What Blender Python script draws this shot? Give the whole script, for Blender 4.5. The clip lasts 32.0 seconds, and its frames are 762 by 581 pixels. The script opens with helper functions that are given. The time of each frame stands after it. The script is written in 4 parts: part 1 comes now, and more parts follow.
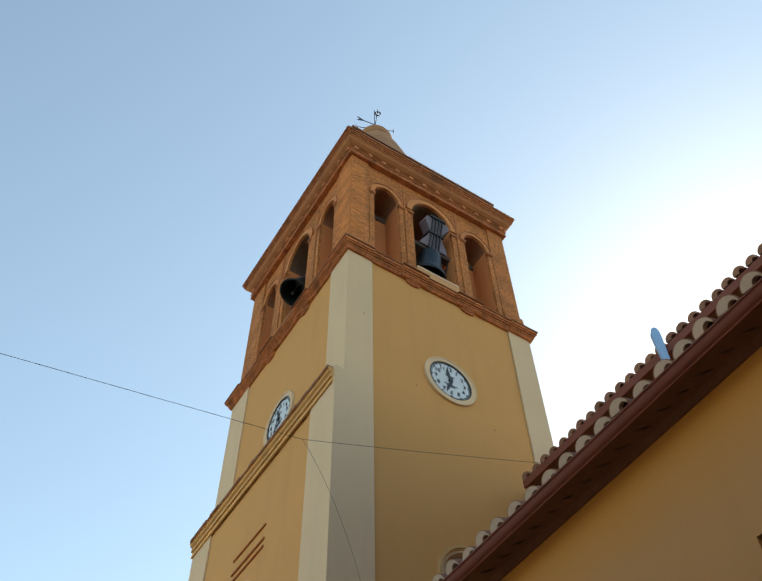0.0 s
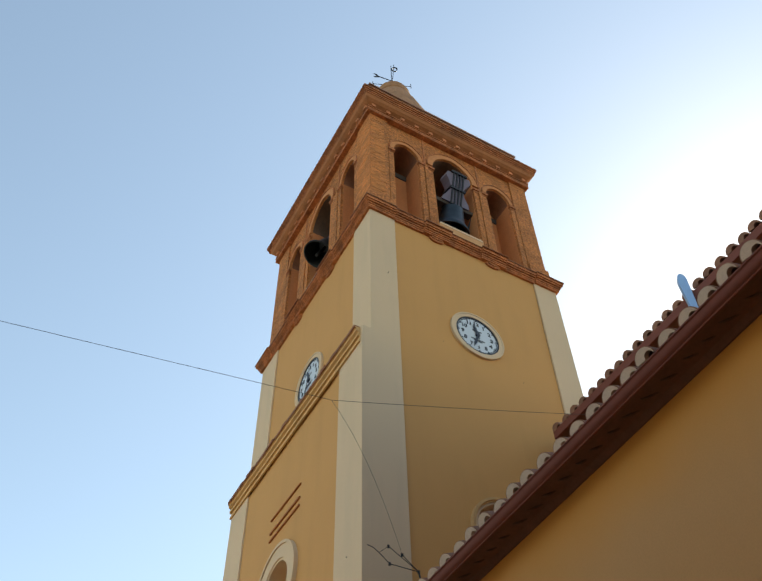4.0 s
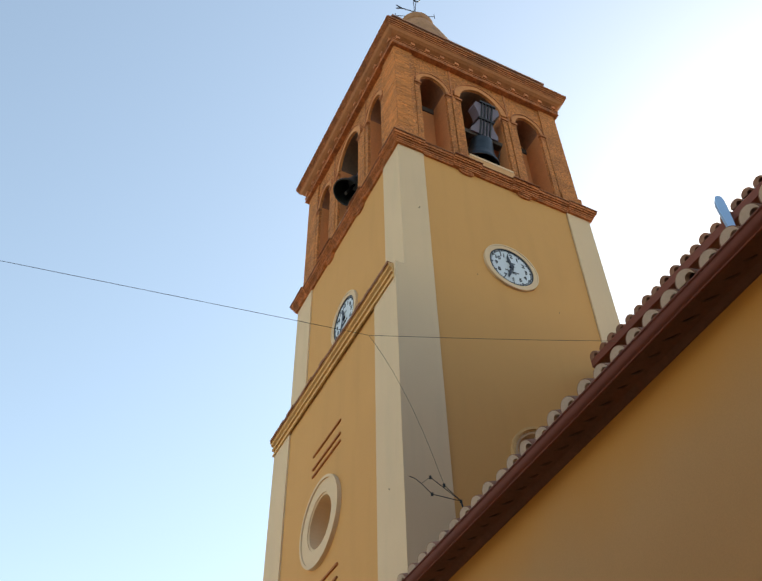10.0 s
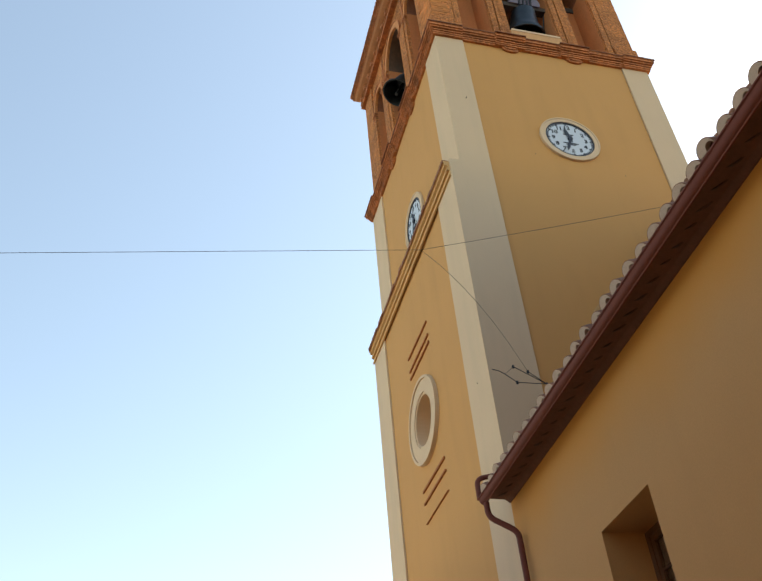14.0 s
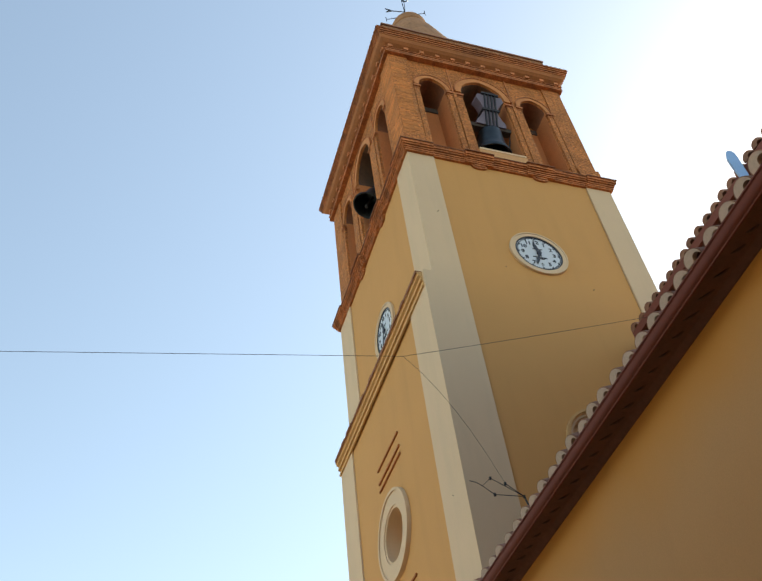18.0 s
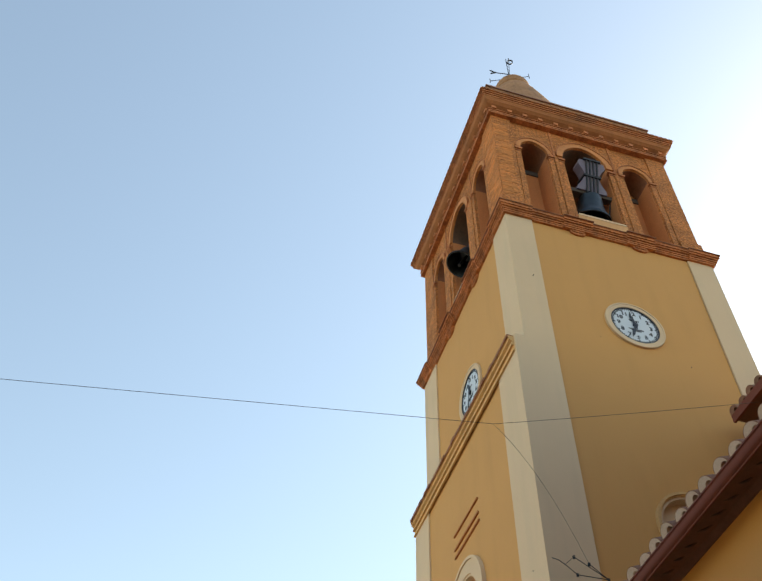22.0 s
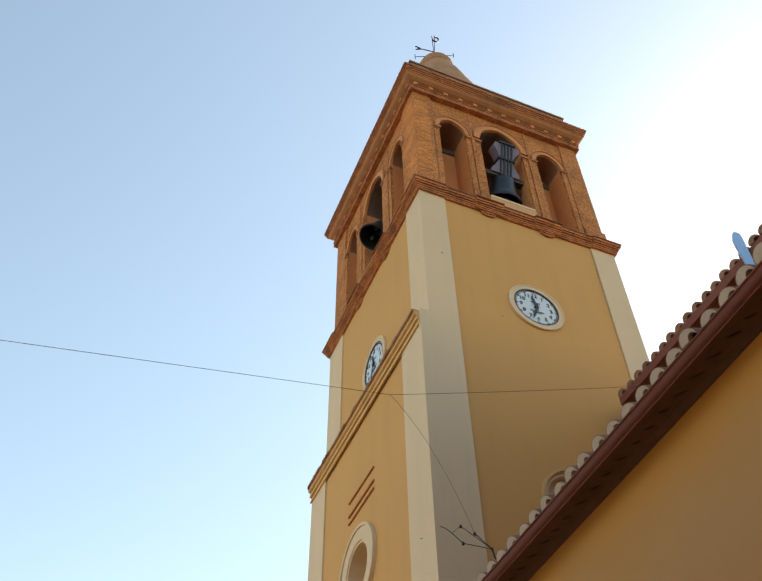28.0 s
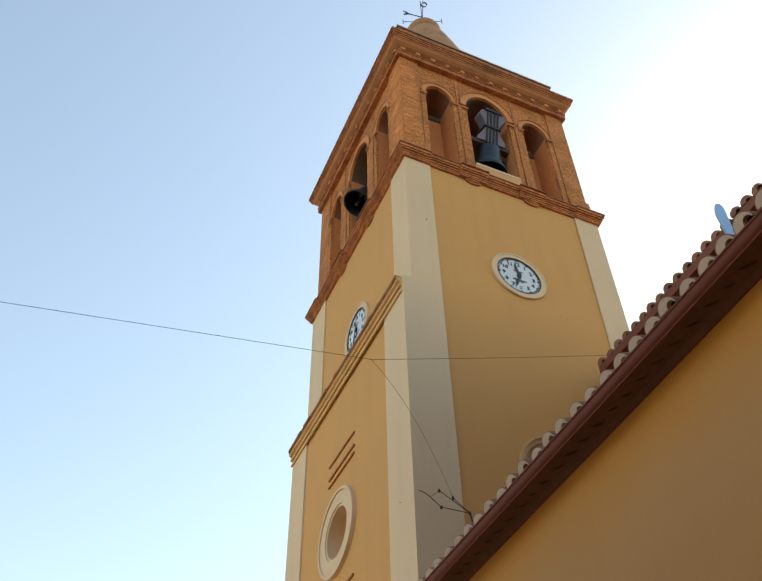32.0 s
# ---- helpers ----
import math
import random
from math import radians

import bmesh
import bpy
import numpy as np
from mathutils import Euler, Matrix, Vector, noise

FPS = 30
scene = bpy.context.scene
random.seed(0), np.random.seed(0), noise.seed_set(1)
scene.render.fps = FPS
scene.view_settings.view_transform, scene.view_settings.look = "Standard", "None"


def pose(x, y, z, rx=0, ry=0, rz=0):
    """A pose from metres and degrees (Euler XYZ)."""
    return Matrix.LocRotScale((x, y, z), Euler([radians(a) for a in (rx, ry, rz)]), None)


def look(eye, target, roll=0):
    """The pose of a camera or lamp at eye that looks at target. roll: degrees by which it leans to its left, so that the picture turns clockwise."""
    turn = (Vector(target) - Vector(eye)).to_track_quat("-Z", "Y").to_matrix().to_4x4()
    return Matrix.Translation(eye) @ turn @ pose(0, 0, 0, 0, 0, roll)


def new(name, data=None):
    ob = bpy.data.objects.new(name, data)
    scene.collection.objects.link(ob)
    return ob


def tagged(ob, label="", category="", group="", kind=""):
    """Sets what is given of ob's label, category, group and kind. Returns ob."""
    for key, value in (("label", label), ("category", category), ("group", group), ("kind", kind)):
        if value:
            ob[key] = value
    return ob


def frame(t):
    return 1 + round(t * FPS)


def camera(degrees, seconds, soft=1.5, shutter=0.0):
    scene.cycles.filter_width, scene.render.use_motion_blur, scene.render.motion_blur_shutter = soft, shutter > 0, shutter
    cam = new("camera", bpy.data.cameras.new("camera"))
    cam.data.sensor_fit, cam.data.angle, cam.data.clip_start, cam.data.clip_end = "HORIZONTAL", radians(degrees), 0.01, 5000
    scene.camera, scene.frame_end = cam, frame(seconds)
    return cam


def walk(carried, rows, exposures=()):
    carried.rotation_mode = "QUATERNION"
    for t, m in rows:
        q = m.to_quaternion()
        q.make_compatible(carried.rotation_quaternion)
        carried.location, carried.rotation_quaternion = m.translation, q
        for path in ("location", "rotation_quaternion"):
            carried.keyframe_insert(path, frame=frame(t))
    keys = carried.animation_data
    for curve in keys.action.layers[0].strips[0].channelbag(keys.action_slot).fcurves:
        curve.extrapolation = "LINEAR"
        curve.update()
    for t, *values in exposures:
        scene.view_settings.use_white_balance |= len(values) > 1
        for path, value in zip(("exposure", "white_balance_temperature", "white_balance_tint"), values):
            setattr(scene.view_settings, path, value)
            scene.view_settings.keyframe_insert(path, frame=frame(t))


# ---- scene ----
cam = camera(46.96, 32.0)
PATH = [
    (0, -5.195, -9.203, 1.618, -33.23, 53.93, -1.29),
    (0.5, -5.243, -9.236, 1.627, -35.30, 52.83, -2.54),
    (1, -5.220, -9.262, 1.653, -34.66, 52.34, -2.99),
    (1.5, -5.180, -9.259, 1.664, -33.26, 52.05, -2.82),
    (2, -5.229, -9.250, 1.626, -32.91, 51.66, -2.46),
    (2.5, -5.278, -9.221, 1.609, -32.95, 51.16, -3.06),
    (4.5, -5.159, -9.267, 1.611, -29.56, 50.89, -1.16),
    (5, -5.172, -9.273, 1.550, -28.91, 49.55, -1.01),
    (5.5, -5.151, -9.274, 1.593, -28.42, 47.23, -0.45),
    (6, -5.161, -9.246, 1.570, -28.38, 45.49, 0.07),
    (6.5, -5.155, -9.227, 1.623, -27.83, 45.56, -0.04),
    (7, -5.246, -9.211, 1.570, -28.16, 46.34, -1.06),
    (7.5, -5.273, -9.215, 1.568, -27.88, 46.48, -1.02),
    (8, -5.205, -9.155, 1.595, -26.99, 46.31, -2.26),
    (8.5, -5.227, -9.186, 1.558, -26.70, 46.10, -2.45),
    (9, -5.286, -9.214, 1.569, -27.14, 45.68, -2.10),
    (9.5, -5.251, -9.159, 1.634, -26.99, 45.22, -1.69),
    (10, -5.181, -9.180, 1.612, -27.06, 47.22, -1.26),
    (10.2, -5.188, -9.208, 1.569, -26.75, 47.40, -1.02),
    (10.3, -5.192, -9.223, 1.546, -26.38, 45.60, 0.32),
    (10.5, -5.191, -9.257, 1.554, -25.95, 42.81, 0.05),
    (10.6, -5.189, -9.271, 1.491, -26.74, 43.46, 1.28),
    (10.7, -5.188, -9.283, 1.450, -29.93, 40.40, 1.80),
    (10.8, -5.197, -9.299, 1.497, -33.45, 40.76, 1.88),
    (10.9, -5.194, -9.319, 1.492, -35.81, 41.42, -0.83),
    (11, -5.209, -9.330, 1.463, -38.01, 41.30, -3.36),
    (11.2, -5.217, -9.383, 1.393, -39.02, 38.70, -5.11),
    (11.3, -5.042, -9.435, 1.447, -35.41, 38.33, -2.85),
    (11.5, -4.966, -9.511, 1.507, -31.96, 37.62, -2.54),
    (12, -4.831, -9.644, 1.493, -27.37, 40.16, -1.82),
    (12.5, -4.659, -9.773, 1.572, -18.32, 36.97, -4.40),
    (12.6, -4.697, -9.834, 1.605, -17.56, 37.04, -4.04),
    (13, -4.657, -9.881, 1.597, -19.01, 39.11, -2.19),
    (13.5, -4.763, -9.879, 1.625, -19.42, 39.75, -5.85),
    (14, -4.807, -9.842, 1.640, -17.36, 40.09, -5.42),
    (14.5, -4.895, -9.883, 1.714, -18.32, 45.19, -3.69),
    (16.5, -4.954, -9.842, 1.716, -23.23, 51.82, -1.44),
    (16.8, -5.016, -9.822, 1.596, -19.54, 52.70, -4.04),
    (17, -5.053, -9.805, 1.516, -16.25, 51.01, -0.99),
    (17.2, -5.086, -9.787, 1.498, -16.67, 45.74, -2.69),
    (17.3, -5.092, -9.786, 1.496, -18.18, 43.24, -5.40),
    (17.4, -5.106, -9.772, 1.484, -19.85, 42.63, -6.34),
    (17.5, -5.131, -9.759, 1.485, -21.04, 41.96, -6.46),
    (18, -5.098, -9.658, 1.633, -22.62, 47.13, -8.08),
    (18.5, -5.099, -9.652, 1.688, -24.01, 46.22, -8.37),
    (19, -5.060, -9.665, 1.662, -21.84, 47.77, -5.75),
    (19.5, -5.099, -9.709, 1.662, -20.58, 49.15, -2.26),
    (20, -5.125, -9.749, 1.685, -19.39, 50.17, -1.34),
    (20.5, -5.134, -9.673, 1.707, -17.97, 50.28, 0.24),
    (21, -5.179, -9.622, 1.725, -16.29, 50.54, 1.24),
    (21.5, -5.213, -9.626, 1.750, -15.52, 50.62, 1.44),
    (22, -5.237, -9.622, 1.762, -14.65, 50.89, 2.01),
    (22.5, -5.201, -9.626, 1.755, -14.31, 51.14, 2.37),
    (23, -5.135, -9.628, 1.758, -14.80, 51.16, 2.04),
    (23.5, -5.229, -9.638, 1.739, -15.53, 51.21, 1.24),
    (24, -5.243, -9.676, 1.719, -16.63, 50.72, 2.59),
    (24.5, -5.251, -9.682, 1.717, -18.02, 50.79, 2.38),
    (25, -5.238, -9.700, 1.758, -19.78, 50.82, 2.57),
    (25.5, -5.234, -9.701, 1.717, -21.38, 50.41, 1.43),
    (27.5, -5.213, -9.750, 1.653, -23.20, 49.55, -0.33),
    (28, -5.168, -9.745, 1.645, -23.33, 49.01, -1.16),
    (28.5, -5.231, -9.749, 1.611, -23.60, 48.27, -1.76),
    (29, -5.247, -9.748, 1.600, -23.81, 47.73, -2.16),
    (29.5, -5.219, -9.743, 1.590, -24.06, 47.46, -1.70),
    (30, -5.207, -9.745, 1.603, -24.56, 47.33, -1.82),
    (30.5, -5.209, -9.731, 1.602, -24.68, 47.38, -2.24),
    (31, -5.209, -9.735, 1.598, -24.75, 47.18, -2.32),
    (31.5, -5.198, -9.735, 1.607, -24.68, 46.95, -2.20),
    (32, -5.142, -9.736, 1.616, -24.80, 46.89, -1.35),
]
EXPOSURES = [(0, 1.06, 8100, -2), (2, 1.06, 8150, -1), (5, 1.09, 8250, 3), (9, 1.2, 8450, 4), (10, 1.2, 8450, 4), (11, 1.38, 8450, 5), (11.5, 1.50, 8450, 5), (12, 1.55, 8450, 5), (13, 1.40, 8500, 5), (14, 1.30, 8550, 5), (17, 1.22, 8500, 4), (24, 1.26, 8650, 3), (32, 1.29, 8700, 4)]
walk(cam, [(r[0], pose(r[1], r[2], r[3], 90 + r[5], 0, r[4]) @ pose(0, 0, 0, 0, 0, r[6])) for r in PATH], EXPOSURES)

# ---- light ----
SUN_AZ, SUN_EL = 67.0, 39.0      # degrees from +y towards +x, and above the horizon
world = bpy.data.worlds.new("sky")
scene.world = world
world.use_nodes = True
wn = world.node_tree.nodes
wl = world.node_tree.links
sky = wn.new("ShaderNodeTexSky")
sky.sky_type = "NISHITA"
sky.sun_disc = False
sky.sun_elevation, sky.sun_rotation = radians(SUN_EL), radians(SUN_AZ)
sky.altitude, sky.air_density, sky.dust_density, sky.ozone_density = 50, 1.0, 0.32, 0.3
wl.new(sky.outputs[0], wn["Background"].inputs[0])
wn["Background"].inputs[1].default_value = 0.15
sun = new("sun", bpy.data.lights.new("sun", "SUN"))
sun.data.energy, sun.data.angle, sun.data.color = 2.2, radians(0.5), (1.0, 0.93, 0.82)
sun_way = Vector((math.sin(radians(SUN_AZ)) * math.cos(radians(SUN_EL)), math.cos(radians(SUN_AZ)) * math.cos(radians(SUN_EL)), math.sin(radians(SUN_EL))))
sun.matrix_world = look(sun_way * 60, (0, 0, 0))


# ---- materials ----
def material(name, color, rough=0.85, metal=0.0, vary=0.12, fine=35.0, coarse=0.9, bump=0.15, stain=None, stain_amount=0.0, per_piece=0.0, stretch=(1, 1, 1), grain=0.01):
    """A surface with grain and blotches in world metres, and streaks of a stain."""
    m = bpy.data.materials.new(name)
    m.use_nodes = True
    n, l = m.node_tree.nodes, m.node_tree.links
    b = n["Principled BSDF"]
    b.inputs["Roughness"].default_value, b.inputs["Metallic"].default_value = rough, metal
    tc = n.new("ShaderNodeNewGeometry")
    mp = n.new("ShaderNodeMapping")
    mp.inputs["Scale"].default_value = stretch
    l.new(tc.outputs["Position"], mp.inputs["Vector"])
    big, small = n.new("ShaderNodeTexNoise"), n.new("ShaderNodeTexNoise")
    for t, s, d in ((big, coarse, 6), (small, fine, 4)):
        t.inputs["Scale"].default_value, t.inputs["Detail"].default_value, t.inputs["Roughness"].default_value = s, d, 0.6
        l.new(mp.outputs[0], t.inputs["Vector"])
    add = n.new("ShaderNodeMath")
    add.operation = "ADD"
    l.new(big.outputs[0], add.inputs[0]), l.new(small.outputs[0], add.inputs[1])
    rng = n.new("ShaderNodeMapRange")
    rng.inputs[1].default_value, rng.inputs[2].default_value = 0.6, 1.4
    rng.inputs[3].default_value, rng.inputs[4].default_value = 1 - vary, 1 + vary
    l.new(add.outputs[0], rng.inputs[0])
    last = rng.outputs[0]
    if per_piece:
        info = n.new("ShaderNodeObjectInfo")
        r2 = n.new("ShaderNodeMapRange")
        r2.inputs[3].default_value, r2.inputs[4].default_value = 1 - per_piece, 1 + per_piece
        l.new(info.outputs["Random"], r2.inputs[0])
        mul = n.new("ShaderNodeMath")
        mul.operation = "MULTIPLY"
        l.new(last, mul.inputs[0]), l.new(r2.outputs[0], mul.inputs[1])
        last = mul.outputs[0]
    col = n.new("ShaderNodeVectorMath")
    col.operation = "SCALE"
    col.inputs[0].default_value = color
    l.new(last, col.inputs["Scale"])
    out = col.outputs[0]
    if stain:
        st = n.new("ShaderNodeTexNoise")
        st.inputs["Scale"].default_value, st.inputs["Detail"].default_value = 1.0, 8
        sm = n.new("ShaderNodeMapping")
        sm.inputs["Scale"].default_value = (2.6, 2.6, 0.35)
        l.new(tc.outputs["Position"], sm.inputs["Vector"]), l.new(sm.outputs[0], st.inputs["Vector"])
        ramp = n.new("ShaderNodeMapRange")
        ramp.inputs[1].default_value, ramp.inputs[2].default_value, ramp.inputs[4].default_value = 0.52, 0.78, stain_amount
        l.new(st.outputs[0], ramp.inputs[0])
        mix = n.new("ShaderNodeMix")
        mix.data_type = "RGBA"
        l.new(ramp.outputs[0], mix.inputs[0]), l.new(out, mix.inputs[6])
        mix.inputs[7].default_value = (*stain, 1)
        out = mix.outputs[2]
    l.new(out, b.inputs["Base Color"])
    if bump:
        bp = n.new("ShaderNodeBump")
        bp.inputs["Strength"].default_value, bp.inputs["Distance"].default_value = bump, grain
        l.new(small.outputs[0], bp.inputs["Height"]), l.new(bp.outputs[0], b.inputs["Normal"])
    return m


def brick_material(name, c1, c2, mortar, rough=0.9):
    """Coursed brick, 0.25 by 0.06 m, laid on whichever way the wall faces."""
    m = bpy.data.materials.new(name)
    m.use_nodes = True
    n, l = m.node_tree.nodes, m.node_tree.links
    b = n["Principled BSDF"]
    b.inputs["Roughness"].default_value = rough
    g = n.new("ShaderNodeNewGeometry")
    sp, sn = n.new("ShaderNodeSeparateXYZ"), n.new("ShaderNodeSeparateXYZ")
    l.new(g.outputs["Position"], sp.inputs[0]), l.new(g.outputs["True Normal"], sn.inputs[0])
    ab = n.new("ShaderNodeMath")
    ab.operation = "ABSOLUTE"
    l.new(sn.outputs[0], ab.inputs[0])
    gt = n.new("ShaderNodeMath")
    gt.operation, gt.inputs[1].default_value = "GREATER_THAN", 0.5
    l.new(ab.outputs[0], gt.inputs[0])
    u = n.new("ShaderNodeMix")
    l.new(gt.outputs[0], u.inputs[0]), l.new(sp.outputs[0], u.inputs[2]), l.new(sp.outputs[1], u.inputs[3])
    cv = n.new("ShaderNodeCombineXYZ")
    l.new(u.outputs[0], cv.inputs[0]), l.new(sp.outputs[2], cv.inputs[1])
    wob = n.new("ShaderNodeTexNoise")
    wob.inputs["Scale"].default_value, wob.inputs["Detail"].default_value = 9, 3
    l.new(g.outputs["Position"], wob.inputs["Vector"])
    off = n.new("ShaderNodeVectorMath")
    off.operation = "MULTIPLY_ADD"
    off.inputs[1].default_value = (0.03, 0.016, 0)
    l.new(wob.outputs[1], off.inputs[0]), l.new(cv.outputs[0], off.inputs[2])
    br = n.new("ShaderNodeTexBrick")
    br.offset, br.squash = 0.5, 1.0
    for k, v in (("Scale", 1.0), ("Mortar Size", 0.014), ("Mortar Smooth", 0.35), ("Brick Width", 0.27), ("Row Height", 0.072), ("Bias", 0.0)):
        br.inputs[k].default_value = v
    grit = n.new("ShaderNodeTexNoise")
    grit.inputs["Scale"].default_value, grit.inputs["Detail"].default_value, grit.inputs["Roughness"].default_value = 17, 5, 0.7
    l.new(g.outputs["Position"], grit.inputs["Vector"])
    br.inputs["Color1"].default_value, br.inputs["Color2"].default_value, br.inputs["Mortar"].default_value = (*c1, 1), (*c2, 1), (*mortar, 1)
    l.new(off.outputs[0], br.inputs["Vector"])
    big = n.new("ShaderNodeTexNoise")
    big.inputs["Scale"].default_value, big.inputs["Detail"].default_value = 1.6, 8
    l.new(g.outputs["Position"], big.inputs["Vector"])
    rng = n.new("ShaderNodeMapRange")
    rng.inputs[1].default_value, rng.inputs[2].default_value, rng.inputs[3].default_value, rng.inputs[4].default_value = 0.3, 0.7, 0.8, 1.22
    l.new(big.outputs[0], rng.inputs[0])
    pit = n.new("ShaderNodeMapRange")
    pit.inputs[1].default_value, pit.inputs[2].default_value, pit.inputs[3].default_value, pit.inputs[4].default_value = 0.34, 0.64, 0.52, 1.28
    l.new(grit.outputs[0], pit.inputs[0])
    both = n.new("ShaderNodeMath")
    both.operation = "MULTIPLY"
    l.new(rng.outputs[0], both.inputs[0]), l.new(pit.outputs[0], both.inputs[1])
    sc = n.new("ShaderNodeVectorMath")
    sc.operation = "SCALE"
    l.new(br.outputs["Color"], sc.inputs[0]), l.new(both.outputs[0], sc.inputs["Scale"])
    l.new(sc.outputs[0], b.inputs["Base Color"])
    rel = n.new("ShaderNodeMath")
    rel.operation = "SUBTRACT"
    l.new(br.outputs["Fac"], rel.inputs[0]), l.new(grit.outputs[0], rel.inputs[1])
    bp = n.new("ShaderNodeBump")
    bp.invert = True
    bp.inputs["Strength"].default_value, bp.inputs["Distance"].default_value = 1.0, 0.05
    l.new(rel.outputs[0], bp.inputs["Height"]), l.new(bp.outputs[0], b.inputs["Normal"])
    return m


OCHRE = material("ochre_render", (0.58, 0.296, 0.103), 0.92, vary=0.05, fine=60, coarse=0.5, bump=0.12, stain=(0.46, 0.24, 0.082), stain_amount=0.3)
NAVE_RENDER = material("ochre_render_eave_glow", (0.56, 0.298, 0.117), 0.92, vary=0.07, fine=60, coarse=0.6, bump=0.12, stain=(0.49, 0.265, 0.106), stain_amount=0.35)


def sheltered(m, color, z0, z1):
    """Paints warm glow under the eave into the colour, fading out unevenly below it."""
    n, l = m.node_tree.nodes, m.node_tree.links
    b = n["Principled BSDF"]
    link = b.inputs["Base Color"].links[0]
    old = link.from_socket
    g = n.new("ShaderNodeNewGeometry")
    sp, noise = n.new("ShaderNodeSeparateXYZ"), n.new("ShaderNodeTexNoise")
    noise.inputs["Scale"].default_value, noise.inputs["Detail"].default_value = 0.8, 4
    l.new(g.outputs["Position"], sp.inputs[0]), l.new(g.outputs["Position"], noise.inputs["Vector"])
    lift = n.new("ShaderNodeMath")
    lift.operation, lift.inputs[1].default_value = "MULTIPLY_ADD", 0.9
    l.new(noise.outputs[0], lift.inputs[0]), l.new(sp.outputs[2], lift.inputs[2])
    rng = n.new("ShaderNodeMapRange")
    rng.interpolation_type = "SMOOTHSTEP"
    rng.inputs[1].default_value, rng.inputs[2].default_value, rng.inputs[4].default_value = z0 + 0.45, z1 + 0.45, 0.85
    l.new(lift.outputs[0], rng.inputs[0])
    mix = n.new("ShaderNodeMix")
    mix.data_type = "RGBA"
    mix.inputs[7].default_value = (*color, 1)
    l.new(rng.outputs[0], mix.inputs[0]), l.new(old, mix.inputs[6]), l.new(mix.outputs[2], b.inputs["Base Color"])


# warm bounced light below the eave, put into the wall's colour
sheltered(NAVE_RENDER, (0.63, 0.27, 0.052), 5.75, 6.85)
CREAM = material("cream_render", (0.64, 0.465, 0.310), 0.92, vary=0.05, fine=60, coarse=0.7, bump=0.12, stain=(0.45, 0.36, 0.25), stain_amount=0.3)
BRICK = brick_material("brick", (0.66, 0.232, 0.064), (0.54, 0.176, 0.048), (0.56, 0.212, 0.070))
TRIM = material("brick_mould", (0.47, 0.165, 0.062), 0.9, vary=0.5, fine=16, coarse=4, bump=0.6, stain=(0.12, 0.06, 0.035), stain_amount=0.8, grain=0.03)
PLASTER_RED = material("red_plaster", (0.52, 0.192, 0.072), 0.92, vary=0.2, fine=30, coarse=1.4, bump=0.2, stain=(0.22, 0.11, 0.06), stain_amount=0.4)
ARCH_PLASTER = material("pale_red_plaster", (0.56, 0.222, 0.082), 0.92, vary=0.22, fine=24, coarse=2.2, bump=0.25, stain=(0.30, 0.14, 0.07), stain_amount=0.4)
PALE_PLASTER = material("pale_plaster", (0.58, 0.31, 0.145), 0.92, vary=0.15, fine=24, coarse=2.0, bump=0.2, stain=(0.36, 0.19, 0.09), stain_amount=0.4)
# darker than the other plaster: shade of the down-facing cove painted in
COVE = material("shaded_brown_cove", (0.40, 0.155, 0.063), 0.92, vary=0.25, fine=20, coarse=1.6, bump=0.2, stain=(0.17, 0.08, 0.045), stain_amount=0.6)
STONE = material("stone_render", (0.335, 0.165, 0.08), 0.92, vary=0.35, fine=9, coarse=1.6, bump=0.4, stain=(0.15, 0.08, 0.045), stain_amount=0.75)
# inner shade of the side openings, put into a darker plaster colour
SHADED_SIDE = material("shaded_side_plaster", (0.22, 0.09, 0.05), 0.95, vary=0.3, fine=14, coarse=1.5, bump=0.2, stain=(0.10, 0.05, 0.035), stain_amount=0.6)
# soot, with the inner shade of the belfry darkened into the colour
SOOT_SHADE = material("sooty_shaded_plaster", (0.12, 0.068, 0.045), 0.95, vary=0.3, fine=14, coarse=1.5, bump=0.2, stain=(0.05, 0.04, 0.035), stain_amount=0.8)
MOULD = material("ochre_mould", (0.60, 0.355, 0.155), 0.9, vary=0.2, fine=30, coarse=2.0, bump=0.2, stain=(0.30, 0.18, 0.09), stain_amount=0.35)
# dirt on crown, tiles and joints; painted shade on recessed courses
GRIME_AND_SHADE = material("grimy_shaded_brick", (0.24, 0.095, 0.05), 0.92, vary=0.45, fine=20, coarse=5, bump=0.5, grain=0.02)
GROOVE = material("red_groove", (0.36, 0.12, 0.035), 0.9, vary=0.15)
TILE = material("roof_tile", (0.29, 0.145, 0.10), 0.88, vary=0.2, fine=18, coarse=4, bump=0.25, stain=(0.12, 0.09, 0.07), stain_amount=0.5, per_piece=0.18)
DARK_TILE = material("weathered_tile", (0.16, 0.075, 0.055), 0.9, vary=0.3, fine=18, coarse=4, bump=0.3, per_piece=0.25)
MORTAR = material("mortar_fill", (0.56, 0.42, 0.325), 0.95, vary=0.12, fine=40, coarse=5, bump=0.3, per_piece=0.06)
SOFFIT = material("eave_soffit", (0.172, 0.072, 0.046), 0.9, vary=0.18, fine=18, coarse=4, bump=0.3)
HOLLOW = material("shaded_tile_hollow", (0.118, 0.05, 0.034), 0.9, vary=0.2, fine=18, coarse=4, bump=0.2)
GUTTER = material("brown_gutter", (0.185, 0.052, 0.036), 0.85, vary=0.08, fine=20, coarse=1.5, bump=0.03)
